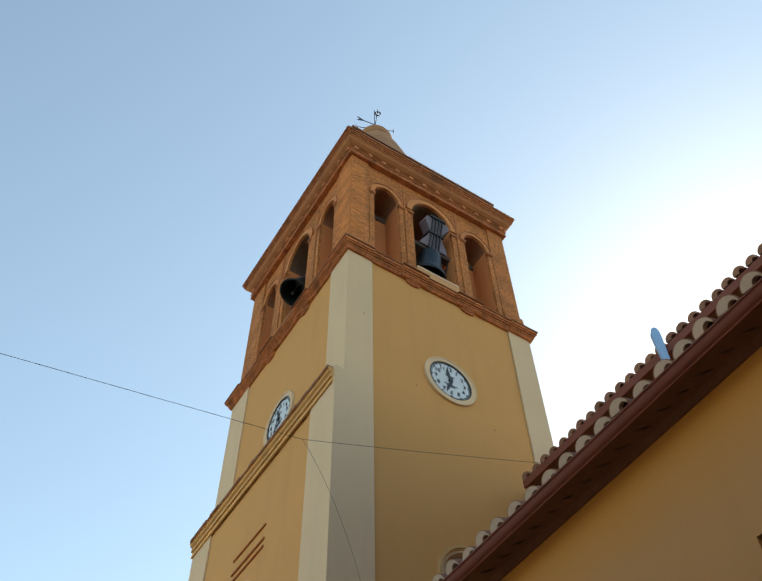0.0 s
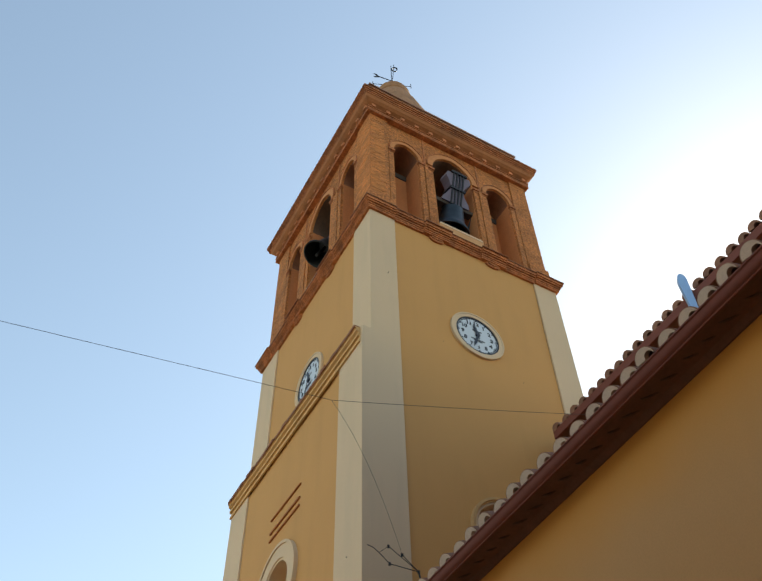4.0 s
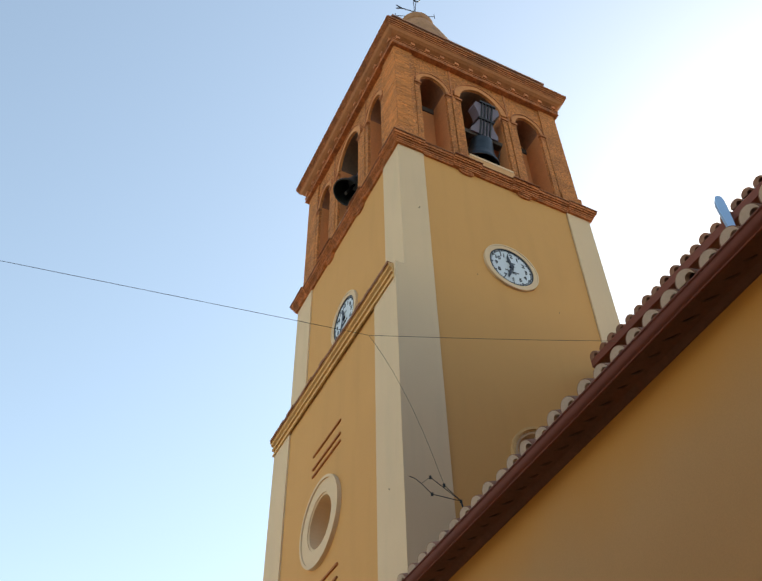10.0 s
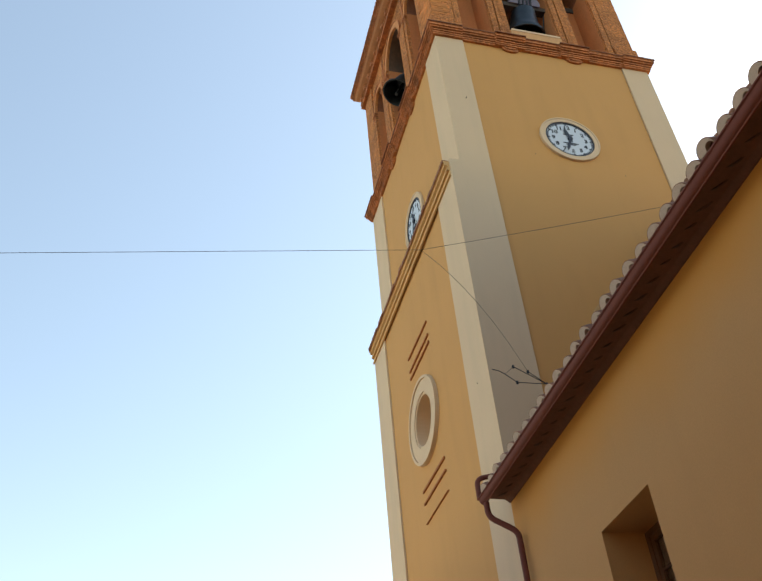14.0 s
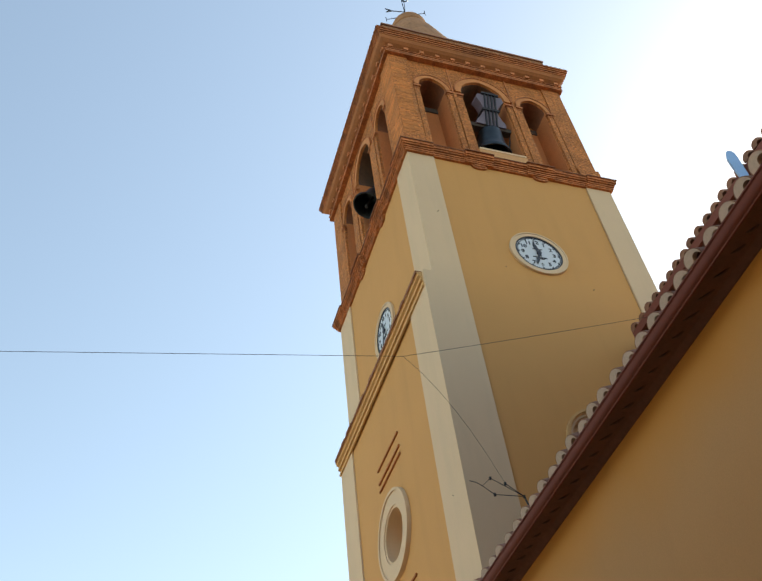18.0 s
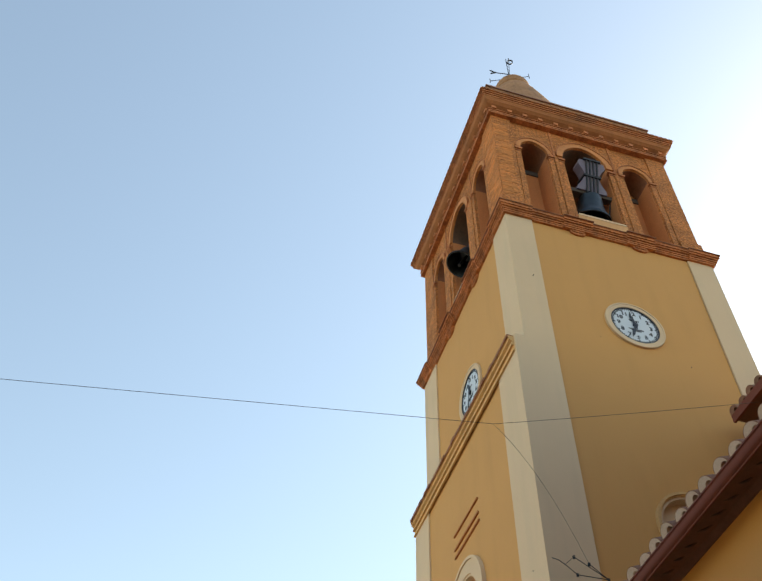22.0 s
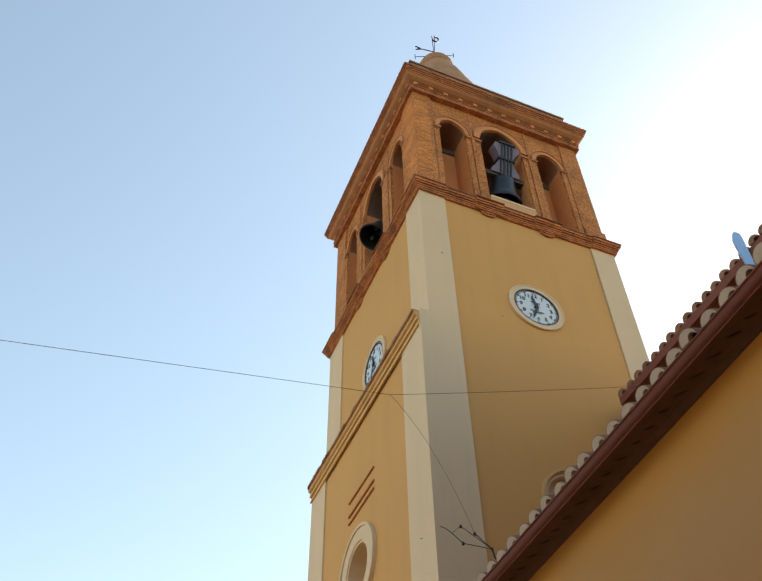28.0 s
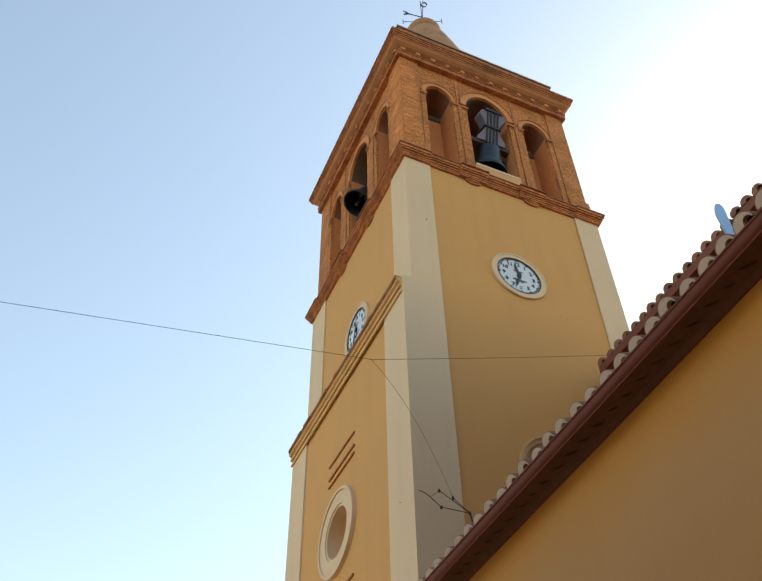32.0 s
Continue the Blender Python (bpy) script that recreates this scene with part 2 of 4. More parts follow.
WOOD = material("window_wood", (0.15, 0.062, 0.026), 0.55, vary=0.22, fine=30, coarse=3, bump=0.15, stretch=(6, 6, 0.6))
IRON = material("dark_iron", (0.035, 0.037, 0.045), 0.6, 0.5, vary=0.2)
BRONZE = material("bell_bronze", (0.03, 0.04, 0.05), 0.42, 0.7, vary=0.25, fine=8, coarse=2)
YOKE = material("lilac_yoke", (0.16, 0.14, 0.2), 0.7, vary=0.12, fine=20, coarse=3)
DARKWOOD = material("dark_beam", (0.07, 0.055, 0.05), 0.85, vary=0.25, stretch=(1, 1, 6))
CABLE = material("black_cable", (0.05, 0.045, 0.04), 0.6, bump=0)
BLUE = material("blue_plastic", (0.28, 0.48, 0.80), 0.5, vary=0.06, bump=0.02)
ENAMEL = material("clock_enamel", (0.56, 0.61, 0.67), 0.35, vary=0.03, bump=0)
BLACK = material("black_paint", (0.015, 0.018, 0.03), 0.5, bump=0)
GROUND = material("paving", (0.17, 0.14, 0.11), 0.95, vary=0.15, fine=12, coarse=0.6, bump=0.2)
GLASS = bpy.data.materials.new("window_glass")
GLASS.use_nodes = True
_g = GLASS.node_tree.nodes["Principled BSDF"]
_g.inputs["Base Color"].default_value, _g.inputs["Roughness"].default_value, _g.inputs["Transmission Weight"].default_value = (0.85, 0.74, 0.62, 1), 0.04, 0.97
_g.inputs["IOR"].default_value = 1.12
# sheet added behind the glass; its tan stands in for the panes' reflection
PANE_BACKING = material("beige_pane_backing", (0.62, 0.45, 0.30), 0.95, vary=0.06, stretch=(8, 8, 0.3))


# ---- mesh helpers ----
def thing(name, at, label, category, group="", kind=""):
    e = new(name)
    e.empty_display_size = 0.2
    e.location = at
    return tagged(e, label, category, group, kind)


def root_offset(ob):
    off = Vector((0, 0, 0))
    while ob is not None:
        off += ob.location
        ob = ob.parent
    return off


def part(name, bm, mat, parent, label="", at=None, weld=False):
    """Links a bmesh, in world metres, as one mesh under its thing; at: where its own origin lies."""
    me = bpy.data.meshes.new(name)
    if weld:
        bmesh.ops.remove_doubles(bm, verts=bm.verts, dist=0.0005)
    bmesh.ops.recalc_face_normals(bm, faces=bm.faces)
    base = root_offset(parent) if parent is not None else Vector((0, 0, 0))
    bm.transform(Matrix.Translation(-(Vector(at) if at else base)))
    bm.to_mesh(me)
    bm.free()
    me.materials.append(mat)
    ob = new(name, me)
    if parent is not None:
        ob.parent = parent
    ob.location = (Vector(at) - base) if at else (0, 0, 0)
    if label:
        ob["label"] = label
    return ob


def smooth(ob, angle=40):
    ob.data.shade_smooth()
    ob.data.set_sharp_from_angle(angle=radians(angle))
    return ob


def box(bm, a, b):
    lo, hi = [min(p, q) for p, q in zip(a, b)], [max(p, q) for p, q in zip(a, b)]
    v = [bm.verts.new((x, y, z)) for x in (lo[0], hi[0]) for y in (lo[1], hi[1]) for z in (lo[2], hi[2])]
    for f in ((0, 1, 3, 2), (4, 6, 7, 5), (0, 4, 5, 1), (2, 3, 7, 6), (0, 2, 6, 4), (1, 5, 7, 3)):
        bm.faces.new([v[i] for i in f])
    return bm


def prism(bm, poly, d0, d1, put):
    """A polygon of (u, z) drawn out from depth d0 to d1; put maps (u, d, z) to the world."""
    a = [bm.verts.new(put(u, d0, z)) for u, z in poly]
    b = [bm.verts.new(put(u, d1, z)) for u, z in poly]
    bm.faces.new(a), bm.faces.new(b[::-1])
    for i in range(len(poly)):
        j = (i + 1) % len(poly)
        bm.faces.new((a[i], b[i], b[j], a[j]))
    return bm


def slab(put, u0, u1, d0, d1, z0, z1):
    return box(bmesh.new(), put(u0, d0, z0), put(u1, d1, z1))


def ring(bm, put, c, zc, r0, r1, d0, d1, n=40, a0=0.0, a1=2 * math.pi):
    """A flat ring, or arch, with thickness."""
    full = abs(a1 - a0 - 2 * math.pi) < 1e-6
    k = n if full else n + 1
    rows = []
    for i in range(k):
        a = a0 + (a1 - a0) * i / n
        cs, sn = math.cos(a), math.sin(a)
        rows.append([bm.verts.new(put(c + r * cs, d, zc + r * sn)) for r, d in ((r0, d0), (r1, d0), (r1, d1), (r0, d1))])
    for i in range(n if full else n):
        p, q = rows[i], rows[(i + 1) % k]
        for j in range(4):
            bm.faces.new((p[j], p[(j + 1) % 4], q[(j + 1) % 4], q[j]))
    if not full:
        bm.faces.new(rows[0]), bm.faces.new(rows[-1][::-1])
    return bm


def disc(bm, put, c, zc, r, d0, d1, n=40):
    return prism(bm, [(c + r * math.cos(2 * math.pi * i / n), zc + r * math.sin(2 * math.pi * i / n)) for i in range(n)], d0, d1, put)


def lathe(bm, at, profile, n=32):
    rows = []
    for r, z in profile:
        rows.append([bm.verts.new((at[0] + r * math.cos(2 * math.pi * i / n), at[1] + r * math.sin(2 * math.pi * i / n), at[2] + z)) for i in range(n)])
    for p, q in zip(rows, rows[1:]):
        for i in range(n):
            bm.faces.new((p[i], p[(i + 1) % n], q[(i + 1) % n], q[i]))
    bm.faces.new(rows[0][::-1]), bm.faces.new(rows[-1])
    return bm


def tube(bm, pts, r, n=8, cap=True):
    pts = [Vector(p) for p in pts]
    rows = []
    side = None
    for i, p in enumerate(pts):
        d = (pts[min(i + 1, len(pts) - 1)] - pts[max(i - 1, 0)]).normalized()
        if side is None:
            side = d.orthogonal().normalized()
        side = (side - d * side.dot(d)).normalized()
        up = d.cross(side)
        rows.append([bm.verts.new(p + r * (math.cos(2 * math.pi * k / n) * side + math.sin(2 * math.pi * k / n) * up)) for k in range(n)])
    for p, q in zip(rows, rows[1:]):
        for i in range(n):
            bm.faces.new((p[i], p[(i + 1) % n], q[(i + 1) % n], q[i]))
    if cap:
        bm.faces.new(rows[0][::-1]), bm.faces.new(rows[-1])
    return bm


def bend(pts, r=0.06, n=5):
    """The corners of a line of points rounded off."""
    pts = [Vector(p) for p in pts]
    out = [pts[0]]
    for a, b, c in zip(pts, pts[1:], pts[2:]):
        p, q = b + (a - b).normalized() * r, b + (c - b).normalized() * r
        for i in range(n + 1):
            t = i / n
            out.append((1 - t) ** 2 * p + 2 * t * (1 - t) * b + t * t * q)
    return out + [pts[-1]]


# ---- ground ----
bm = bmesh.new()
v = [bm.verts.new(p) for p in ((-900, -900, 0), (900, -900, 0), (900, 900, 0), (-900, 900, 0))]
bm.faces.new(v)
tagged(part("ground", bm, GROUND, None), "worn grey-brown paved street ground", "ground", kind="structure")

# unseen wall across the street, added to block sky and bounce warm light
BOUNCE_WALL = material("bounce_wall", (0.43, 0.338, 0.252), 0.92, vary=0.05, fine=40, coarse=0.6, stain=(0.32, 0.26, 0.2), stain_amount=0.3)
# unseen dark wall to the south, added to dim the tower's lower face
SKY_BLOCK = material("sky_block_wall", (0.15, 0.105, 0.065), 0.92, vary=0.12, fine=40, coarse=0.6)
bm = box(bmesh.new(), (-9.6, -30, 0), (-9.1, 24, 7.7))
bm2 = box(bmesh.new(), (-30, -17.5, 0), (30, -17.0, 13.5))
tagged(part("unseen_wall_south", bm2, SKY_BLOCK, None), "unseen dark brown wall added to block southern sky light", "wall", kind="structure")
tagged(part("unseen_wall_street", bm, BOUNCE_WALL, None), "unseen sandy wall across the street, added to shape light", "wall", kind="structure")

# ---- tower ----
W, D = 5.0, 5.63             # plan of the upper stage
STEP = 0.19                  # how far the lower stage stands out
LOW_D = 5.92
Z_MOULD, Z_CORN, Z_ROOF = 13.70, 17.95, 23.06
T0 = (2.5, 2.8, 0)
tower = thing("church_tower", T0, "ochre rendered bell tower with cream corner strips and brick belfry", "church tower")


def face_b(u, d, z):
    return (u, d, z)


def face_a(u, d, z):
    return (d, u, z)


def face_c(u, d, z):
    return (W - d, u, z)


def face_d(u, d, z):
    return (u, D - d, z)


FACES = ((face_b, W), (face_a, D), (face_c, D), (face_d, W))
REC = 0.035                  # the ochre panels lie this far behind the strips


def holed_panel(bm, put, u0, u1, z0, z1, holes, d0, d1):
    """A wall panel with round holes (u, z, r), stacked above one another."""
    z = z0
    for c, zc, r in sorted(holes, key=lambda h: h[1]):
        k = 24
        left = [(c - r * math.sin(math.pi * i / k), zc - r * math.cos(math.pi * i / k)) for i in range(k + 1)]
        right = [(2 * c - u, zz) for u, zz in left]
        prism(bm, [(u0, z), (u1, z), (u1, zc - r), (u0, zc - r)], d0, d1, put)
        for (ua, za), (ub, zb) in zip(left, left[1:]):
            prism(bm, [(u0, za), (ua, za), (ub, zb), (u0, zb)], d0, d1, put)
        for (ua, za), (ub, zb) in zip(right, right[1:]):
            prism(bm, [(ua, za), (u1, za), (u1, zb), (ub, zb)], d0, d1, put)
        z = zc + r
    prism(bm, [(u0, z), (u1, z), (u1, z1), (u0, z1)], d0, d1, put)
    return bm


OCULI_A = ((3.11, 10.05, 0.522), (2.98, 5.80, 0.522))
OCULI_B = ((2.49, 10.0, 0.62),)
# lower stage: four walls of ochre render with cream corner strips
part("lower_wall", holed_panel(bmesh.new(), face_a, 0.05, LOW_D - 0.05, 0, Z_MOULD - 0.02, OCULI_A, -STEP + REC, 0.45), OCHRE, tower, weld=True)
part("lower_wall", holed_panel(bmesh.new(), face_b, -STEP + 0.05, W - 0.05, 0, Z_MOULD - 0.02, OCULI_B, REC, 0.6), OCHRE, tower, weld=True)
part("lower_wall", box(bmesh.new(), (W - 0.6, 0.6, 0), (W - REC, LOW_D - 0.05, Z_MOULD - 0.02)), OCHRE, tower)
part("lower_wall", box(bmesh.new(), (-STEP + 0.3, LOW_D - 0.6, 0), (W - 0.6, LOW_D - REC, Z_MOULD - 0.02)), OCHRE, tower)
PB, PA = 0.62, 0.88          # widths of the corner strips on the two seen faces
for name, a, b in (("corner_strip", (-STEP, 0, 0), (PB, PA, Z_MOULD)), ("corner_strip", (-STEP, LOW_D - PA, 0), (PB, LOW_D, Z_MOULD)),
                   ("corner_strip", (W - PB, 0, 0), (W, PA, Z_MOULD)), ("corner_strip", (W - PB, LOW_D - PA, 0), (W, LOW_D, Z_MOULD))):
    part(name, box(bmesh.new(), a, b), CREAM, tower, "cream rendered corner strip")
# upper stage
part("upper_wall", holed_panel(bmesh.new(), face_b, 0.05, W - 0.05, Z_MOULD - 0.02, 17.7, ((2.465, 14.81, 0.46),), REC, 0.5), OCHRE, tower, weld=True)
part("upper_wall", holed_panel(bmesh.new(), face_a, 0.5, D - 0.05, Z_MOULD - 0.02, 17.7, ((2.72, 14.78, 0.46),), REC, 0.5), OCHRE, tower, weld=True)
part("upper_wall", box(bmesh.new(), (W - 0.5, 0.5, Z_MOULD - 0.02), (W - REC, D - 0.05, 17.7)), OCHRE, tower)
part("upper_wall", box(bmesh.new(), (0.5, D - 0.5, Z_MOULD - 0.02), (W - 0.5, D - REC, 17.7)), OCHRE, tower)
for a, b in (((0, 0), (PB, PA - 0.14)), ((0, D - PA), (PB, D)), ((W - PB, 0), (W, PA)), ((W - PB, D - PA), (W, D))):
    part("corner_strip", box(bmesh.new(), (*a, Z_MOULD), (*b, 17.68)), CREAM, tower, "cream rendered corner strip")
# thin dark lines painting the shade where the strips meet the panels
EDGE_SHADE = material("strip_edge_shade", (0.27, 0.15, 0.07), 0.95, vary=0.3, fine=20, coarse=3)
for z0, z1 in ((0.0, Z_MOULD), (Z_MOULD, 17.64)):
    for u in (PB + 0.001, W - PB - 0.011):
        part("strip_shade_line", slab(face_b, u, u + 0.010, REC - 0.004, REC + 0.004, z0, z1), EDGE_SHADE, tower)
# string course between the stages, on the street side
mould = [(-STEP, Z_MOULD - 0.40), (-STEP - 0.035, Z_MOULD - 0.40), (-STEP - 0.035, Z_MOULD - 0.35), (-STEP - 0.012, Z_MOULD - 0.345), (-STEP - 0.012, Z_MOULD - 0.24), (-STEP - 0.055, Z_MOULD - 0.235),
         (-STEP - 0.055, Z_MOULD - 0.17), (-STEP - 0.03, Z_MOULD - 0.165), (-STEP - 0.035, Z_MOULD - 0.12), (-STEP - 0.09, Z_MOULD - 0.09), (-STEP - 0.09, Z_MOULD - 0.03), (-STEP - 0.11, Z_MOULD - 0.028), (-STEP - 0.11, Z_MOULD + 0.01)]


def run(profile, u0, u1, put, bm=None):
    """A moulding: its profile of (depth, z) drawn along u."""
    bm = bm or bmesh.new()
    a = [bm.verts.new(put(u0, d, z)) for d, z in profile]
    b = [bm.verts.new(put(u1, d, z)) for d, z in profile]
    for i in range(len(profile) - 1):
        bm.faces.new((a[i], a[i + 1], b[i + 1], b[i]))
    bm.faces.new(a), bm.faces.new(b[::-1])
    bm.faces.new((a[-1], a[0], b[0], b[-1]))
    return bm


mould = [(d, Z_MOULD + (z - Z_MOULD) * 0.88 - 0.05) for d, z in mould]
part("string_course", run(mould + [(-0.002, Z_MOULD + 0.0), (-0.002, Z_MOULD - 0.047), (-STEP - 0.002, Z_MOULD - 0.047)], 0.06, LOW_D + 0.03, face_a), MOULD, tower, "weathered ochre string course")
# broken, grimy weathering tiles along its top
edge = random.Random(9)
for k in range(30):
    u = 0.07 + k * (LOW_D - 0.07) / 30
    part("weathering_tile", slab(face_a, u, u + (LOW_D - 0.07) / 30 - edge.uniform(0.003, 0.02), -STEP - 0.122 - edge.uniform(0.0, 0.02), -0.004, Z_MOULD - 0.068, Z_MOULD - 0.004 + edge.uniform(0.0, 0.025)), GRIME_AND_SHADE, tower)
# oculi
for put, base, c, z in ((face_a, -STEP + REC, 3.11, 10.05), (face_a, -STEP + REC, 2.98, 5.80), (face_b, REC, 2.49, 10.0)):
    k = 0.87 if put is face_b else 1.0
    deep = 0.14 if put is face_b else 0.40
    hole = 0.745 if put is face_b else 0.52
    oc = part("oculus", ring(bmesh.new(), put, c, z, hole * k, 0.83 * k, base - 0.05, base + 0.02), CREAM if put is face_a else MOULD, tower, "round rendered oculus surround")
    part("outer_fillet", ring(bmesh.new(), put, c, z, 0.772 * k, 0.826 * k, base - 0.075, base - 0.04), CREAM if put is face_a else MOULD, oc)
    part("reveal", ring(bmesh.new(), put, c, z, (hole - 0.045) * k, (hole + 0.003) * k, base - 0.03, base + deep + 0.05), CREAM, oc)
    part("window_back", disc(bmesh.new(), put, c, z, (hole + 0.001) * k, base + deep, base + deep + 0.05), CREAM if put is face_b else OCHRE, oc)
# thin brick lines over and under the oculus
for z, h in ((11.75, 0.035), (11.45, 0.04), (11.28, 0.04), (8.86, 0.04), (8.63, 0.035), (8.26, 0.009)):
    part("brick_line", slab(face_a, 2.36, 3.62, -STEP + REC - 0.03, -STEP + REC + 0.05, z - h / 2, z + h / 2), GROOVE, tower, "thin red brick line")

# ---- belfry ----
BD = 0.11                     # belfry bays behind the corner piers
Z_B0, Z_B1 = 17.9, 22.7


def arch_line(u, zs, r, e, k=10):
    """A slightly pointed arch from left to right; e: how far each arc's centre lies past the middle."""
    big = r + e
    top = math.acos(-e / big)
    left = [(u + e + big * math.cos(math.pi + (top - math.pi) * i / k), zs + big * math.sin(math.pi + (top - math.pi) * i / k)) for i in range(k + 1)]
    return left + [(2 * u - x, z) for x, z in left[-2::-1]]


def arch_ring(put, u, zs, r0, r1, e, d0, d1):
    """A band following the arch between two radii, with thickness."""
    bm = bmesh.new()
    lo, hi = arch_line(u, zs, r0, e), arch_line(u, zs, r1, e)
    rows = [[bm.verts.new(put(x, d, z)) for (x, z), d in ((p, d0), (q, d0), (q, d1), (p, d1))] for p, q in zip(lo, hi)]
    for p, q in zip(rows, rows[1:]):
        for j in range(4):
            bm.faces.new((p[j], p[(j + 1) % 4], q[(j + 1) % 4], q[j]))
    bm.faces.new(rows[0]), bm.faces.new(rows[-1][::-1])
    return bm


def bell_wall(put, width, skip=0.0):
    """One side of the belfry: three arched openings with piers, imposts, arches and mouldings."""
    c = width / 2
    gap = 1.39 if width < 5.3 else 1.55
    arches = ((c - gap, 0.36, 18.05, 21.03), (c, 0.6, 18.55, 21.10), (c + gap, 0.36, 18.05, 21.03))
    TH = 0.85
    edges = [skip]
    for u, r, zb, zs in arches:
        edges += [u - r, u + r]
    edges.append(width - skip)
    bm = bmesh.new()
    for a, b in zip(edges[::2], edges[1::2]):
        prism(bm, [(a, Z_B0), (b, Z_B0), (b, Z_B1), (a, Z_B1)], BD, TH, put)
    for u, r, zb, zs in arches:
        arc = arch_line(u, zs, r, 0.2 * r)
        for (ua, za), (ub, zb2) in zip(arc, arc[1:]):
            prism(bm, [(ua, za), (ub, zb2), (ub, Z_B1), (ua, Z_B1)], BD, TH, put)
        prism(bm, [(u - r, Z_B0), (u + r, Z_B0), (u + r, zb), (u - r, zb)], BD, TH, put)
    part("belfry_wall", bm, BRICK, tower, "weathered red brick belfry wall", weld=True)
    # parapet and beam in the side openings
    for u, r, zb, zs in (arches[0], arches[2]):
        part("infill", slab(put, u - r - 0.02, u + r + 0.02, 0.70, 0.83, zb, 20.86), PLASTER_RED, tower, "red plastered parapet")
        part("beam", slab(put, u - r - 0.02, u + r + 0.02, 0.67, 0.83, 20.865, 21.05), DARKWOOD, tower, "dark timber beam")
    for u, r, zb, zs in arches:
        mat = SOOT_SHADE if r > 0.4 else SHADED_SIDE
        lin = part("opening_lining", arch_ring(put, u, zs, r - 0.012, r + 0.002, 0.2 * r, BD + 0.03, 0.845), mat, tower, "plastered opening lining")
        for sgn in (-1, 1):
            part("jamb", slab(put, u + sgn * (r - 0.012), u + sgn * (r + 0.002), BD + 0.03, 0.845, zb, zs), PLASTER_RED, lin)
    # white sill of the middle opening
    u, r, zb, zs = arches[1]
    part("sill", slab(put, u - r + 0.01, u + r - 0.01, BD - 0.065, 0.5, zb - 0.05, zb + 0.015), CREAM, tower, "pale stone sill")
    part("sill_block", slab(put, u - r - 0.01, u + r + 0.01, BD - 0.055, BD + 0.02, 18.02, zb - 0.052), PALE_PLASTER, tower, "pale plastered block under the sill")
    # arches round the openings
    for u, r, zb, zs in arches:
        am = part("arch_band", arch_ring(put, u, zs, r + 0.003, r + (0.165 if r > 0.5 else 0.115), 0.2 * r, BD - 0.045, BD + 0.05), ARCH_PLASTER, tower, "plastered arch band")
        part("arch_hood", arch_ring(put, u, zs, r + (0.165 if r > 0.5 else 0.115), r + (0.19 if r > 0.5 else 0.14), 0.2 * r, BD - 0.065, BD + 0.05), TRIM, am)
    # small pilasters with capitals beside the openings
    for i, (u, r, zb, zs) in enumerate(arches):
        for sgn in (-1, 1):
            e = u + sgn * r
            p = part("pilaster", slab(put, e + sgn * 0.01, e + sgn * 0.15, BD - 0.04, BD + 0.02, 18.02, 20.86), BRICK, tower)
            part("joint", slab(put, e + sgn * 0.152, e + sgn * 0.182, BD - 0.012, BD + 0.02, 18.02, 20.86), GRIME_AND_SHADE, p)
            part("capital", slab(put, e - sgn * 0.02, e + sgn * 0.18, BD - 0.075, BD + 0.02, 20.88, 20.95), TRIM, p)
            part("capital_fillet", slab(put, e - sgn * 0.0, e + sgn * 0.165, BD - 0.055, BD + 0.02, 20.80, 20.84), TRIM, p)
    # corner piers and thin uprights above the imposts
    for u in (c - gap + 0.36 + 0.2, c + gap - 0.36 - 0.2):
        part("upright", slab(put, u - 0.02, u + 0.02, BD - 0.025, BD + 0.02, 20.96, 22.3), TRIM, tower)
    for a, b in ((c - gap + 0.36 + 0.17, c - arches[1][1] - 0.17), (c + arches[1][1] + 0.17, c + gap - 0.36 - 0.17)):
        part("pier_groove", slab(put, a, b, BD - 0.06, BD + 0.02, 18.02, 20.9), BRICK, tower)
    # top mouldings and blocks
    for k2 in range(int(width / 0.42) + 1):
        u = 0.12 + k2 * (width - 0.24) / int(width / 0.42)
        part("block", slab(put, u - 0.058, u + 0.058, -0.075, BD + 0.02, 22.475, 22.59), TRIM, tower, "weathered plaster block")
    # corbels hanging under the piers, and the breaks of the cornice over them and at the corners
    for u in (c - gap / 2 - 0.10, c + gap / 2 + 0.02):
        for j, (w, h) in enumerate(((0.19, 0.115), (0.15, 0.06))):
            lobe = [(u - w * math.cos(math.pi * k / 10), 17.647 - h * math.sin(math.pi * k / 10) ** 0.8) for k in range(11)]
            part("corbel", prism(bmesh.new(), lobe, -0.012 - 0.022 * j, 0.1, put), TRIM, tower)
    for ua, ub in ((c - gap / 2 - 0.45, c - gap / 2 + 0.24), (c + gap / 2 - 0.32, c + gap / 2 + 0.37)):
        part("cornice_break", slab(put, ua - 0.01, ub + 0.01, -0.195, 0.12, 17.9225, 17.9495), GRIME_AND_SHADE, tower)
    # recessed courses take the dark brick as painted shade
    for ua, ub in ((c - gap / 2 - 0.45, c - gap / 2 + 0.24), (c + gap / 2 - 0.32, c + gap / 2 + 0.37)):
        for z0, z1, o in FOOT:
            part("cornice_break", slab(put, ua, ub, -o - 0.038, 0.12, z0 + 0.001, z1 - 0.001), GRIME_AND_SHADE if o < 0 else TRIM, tower)


FOOT = ((17.65, 17.69, 0.018), (17.691, 17.74, 0.034), (17.741, 17.775, 0.058), (17.776, 17.80, -0.005), (17.801, 17.845, 0.085), (17.846, 17.905, 0.115), (17.906, 17.92, 0.125))


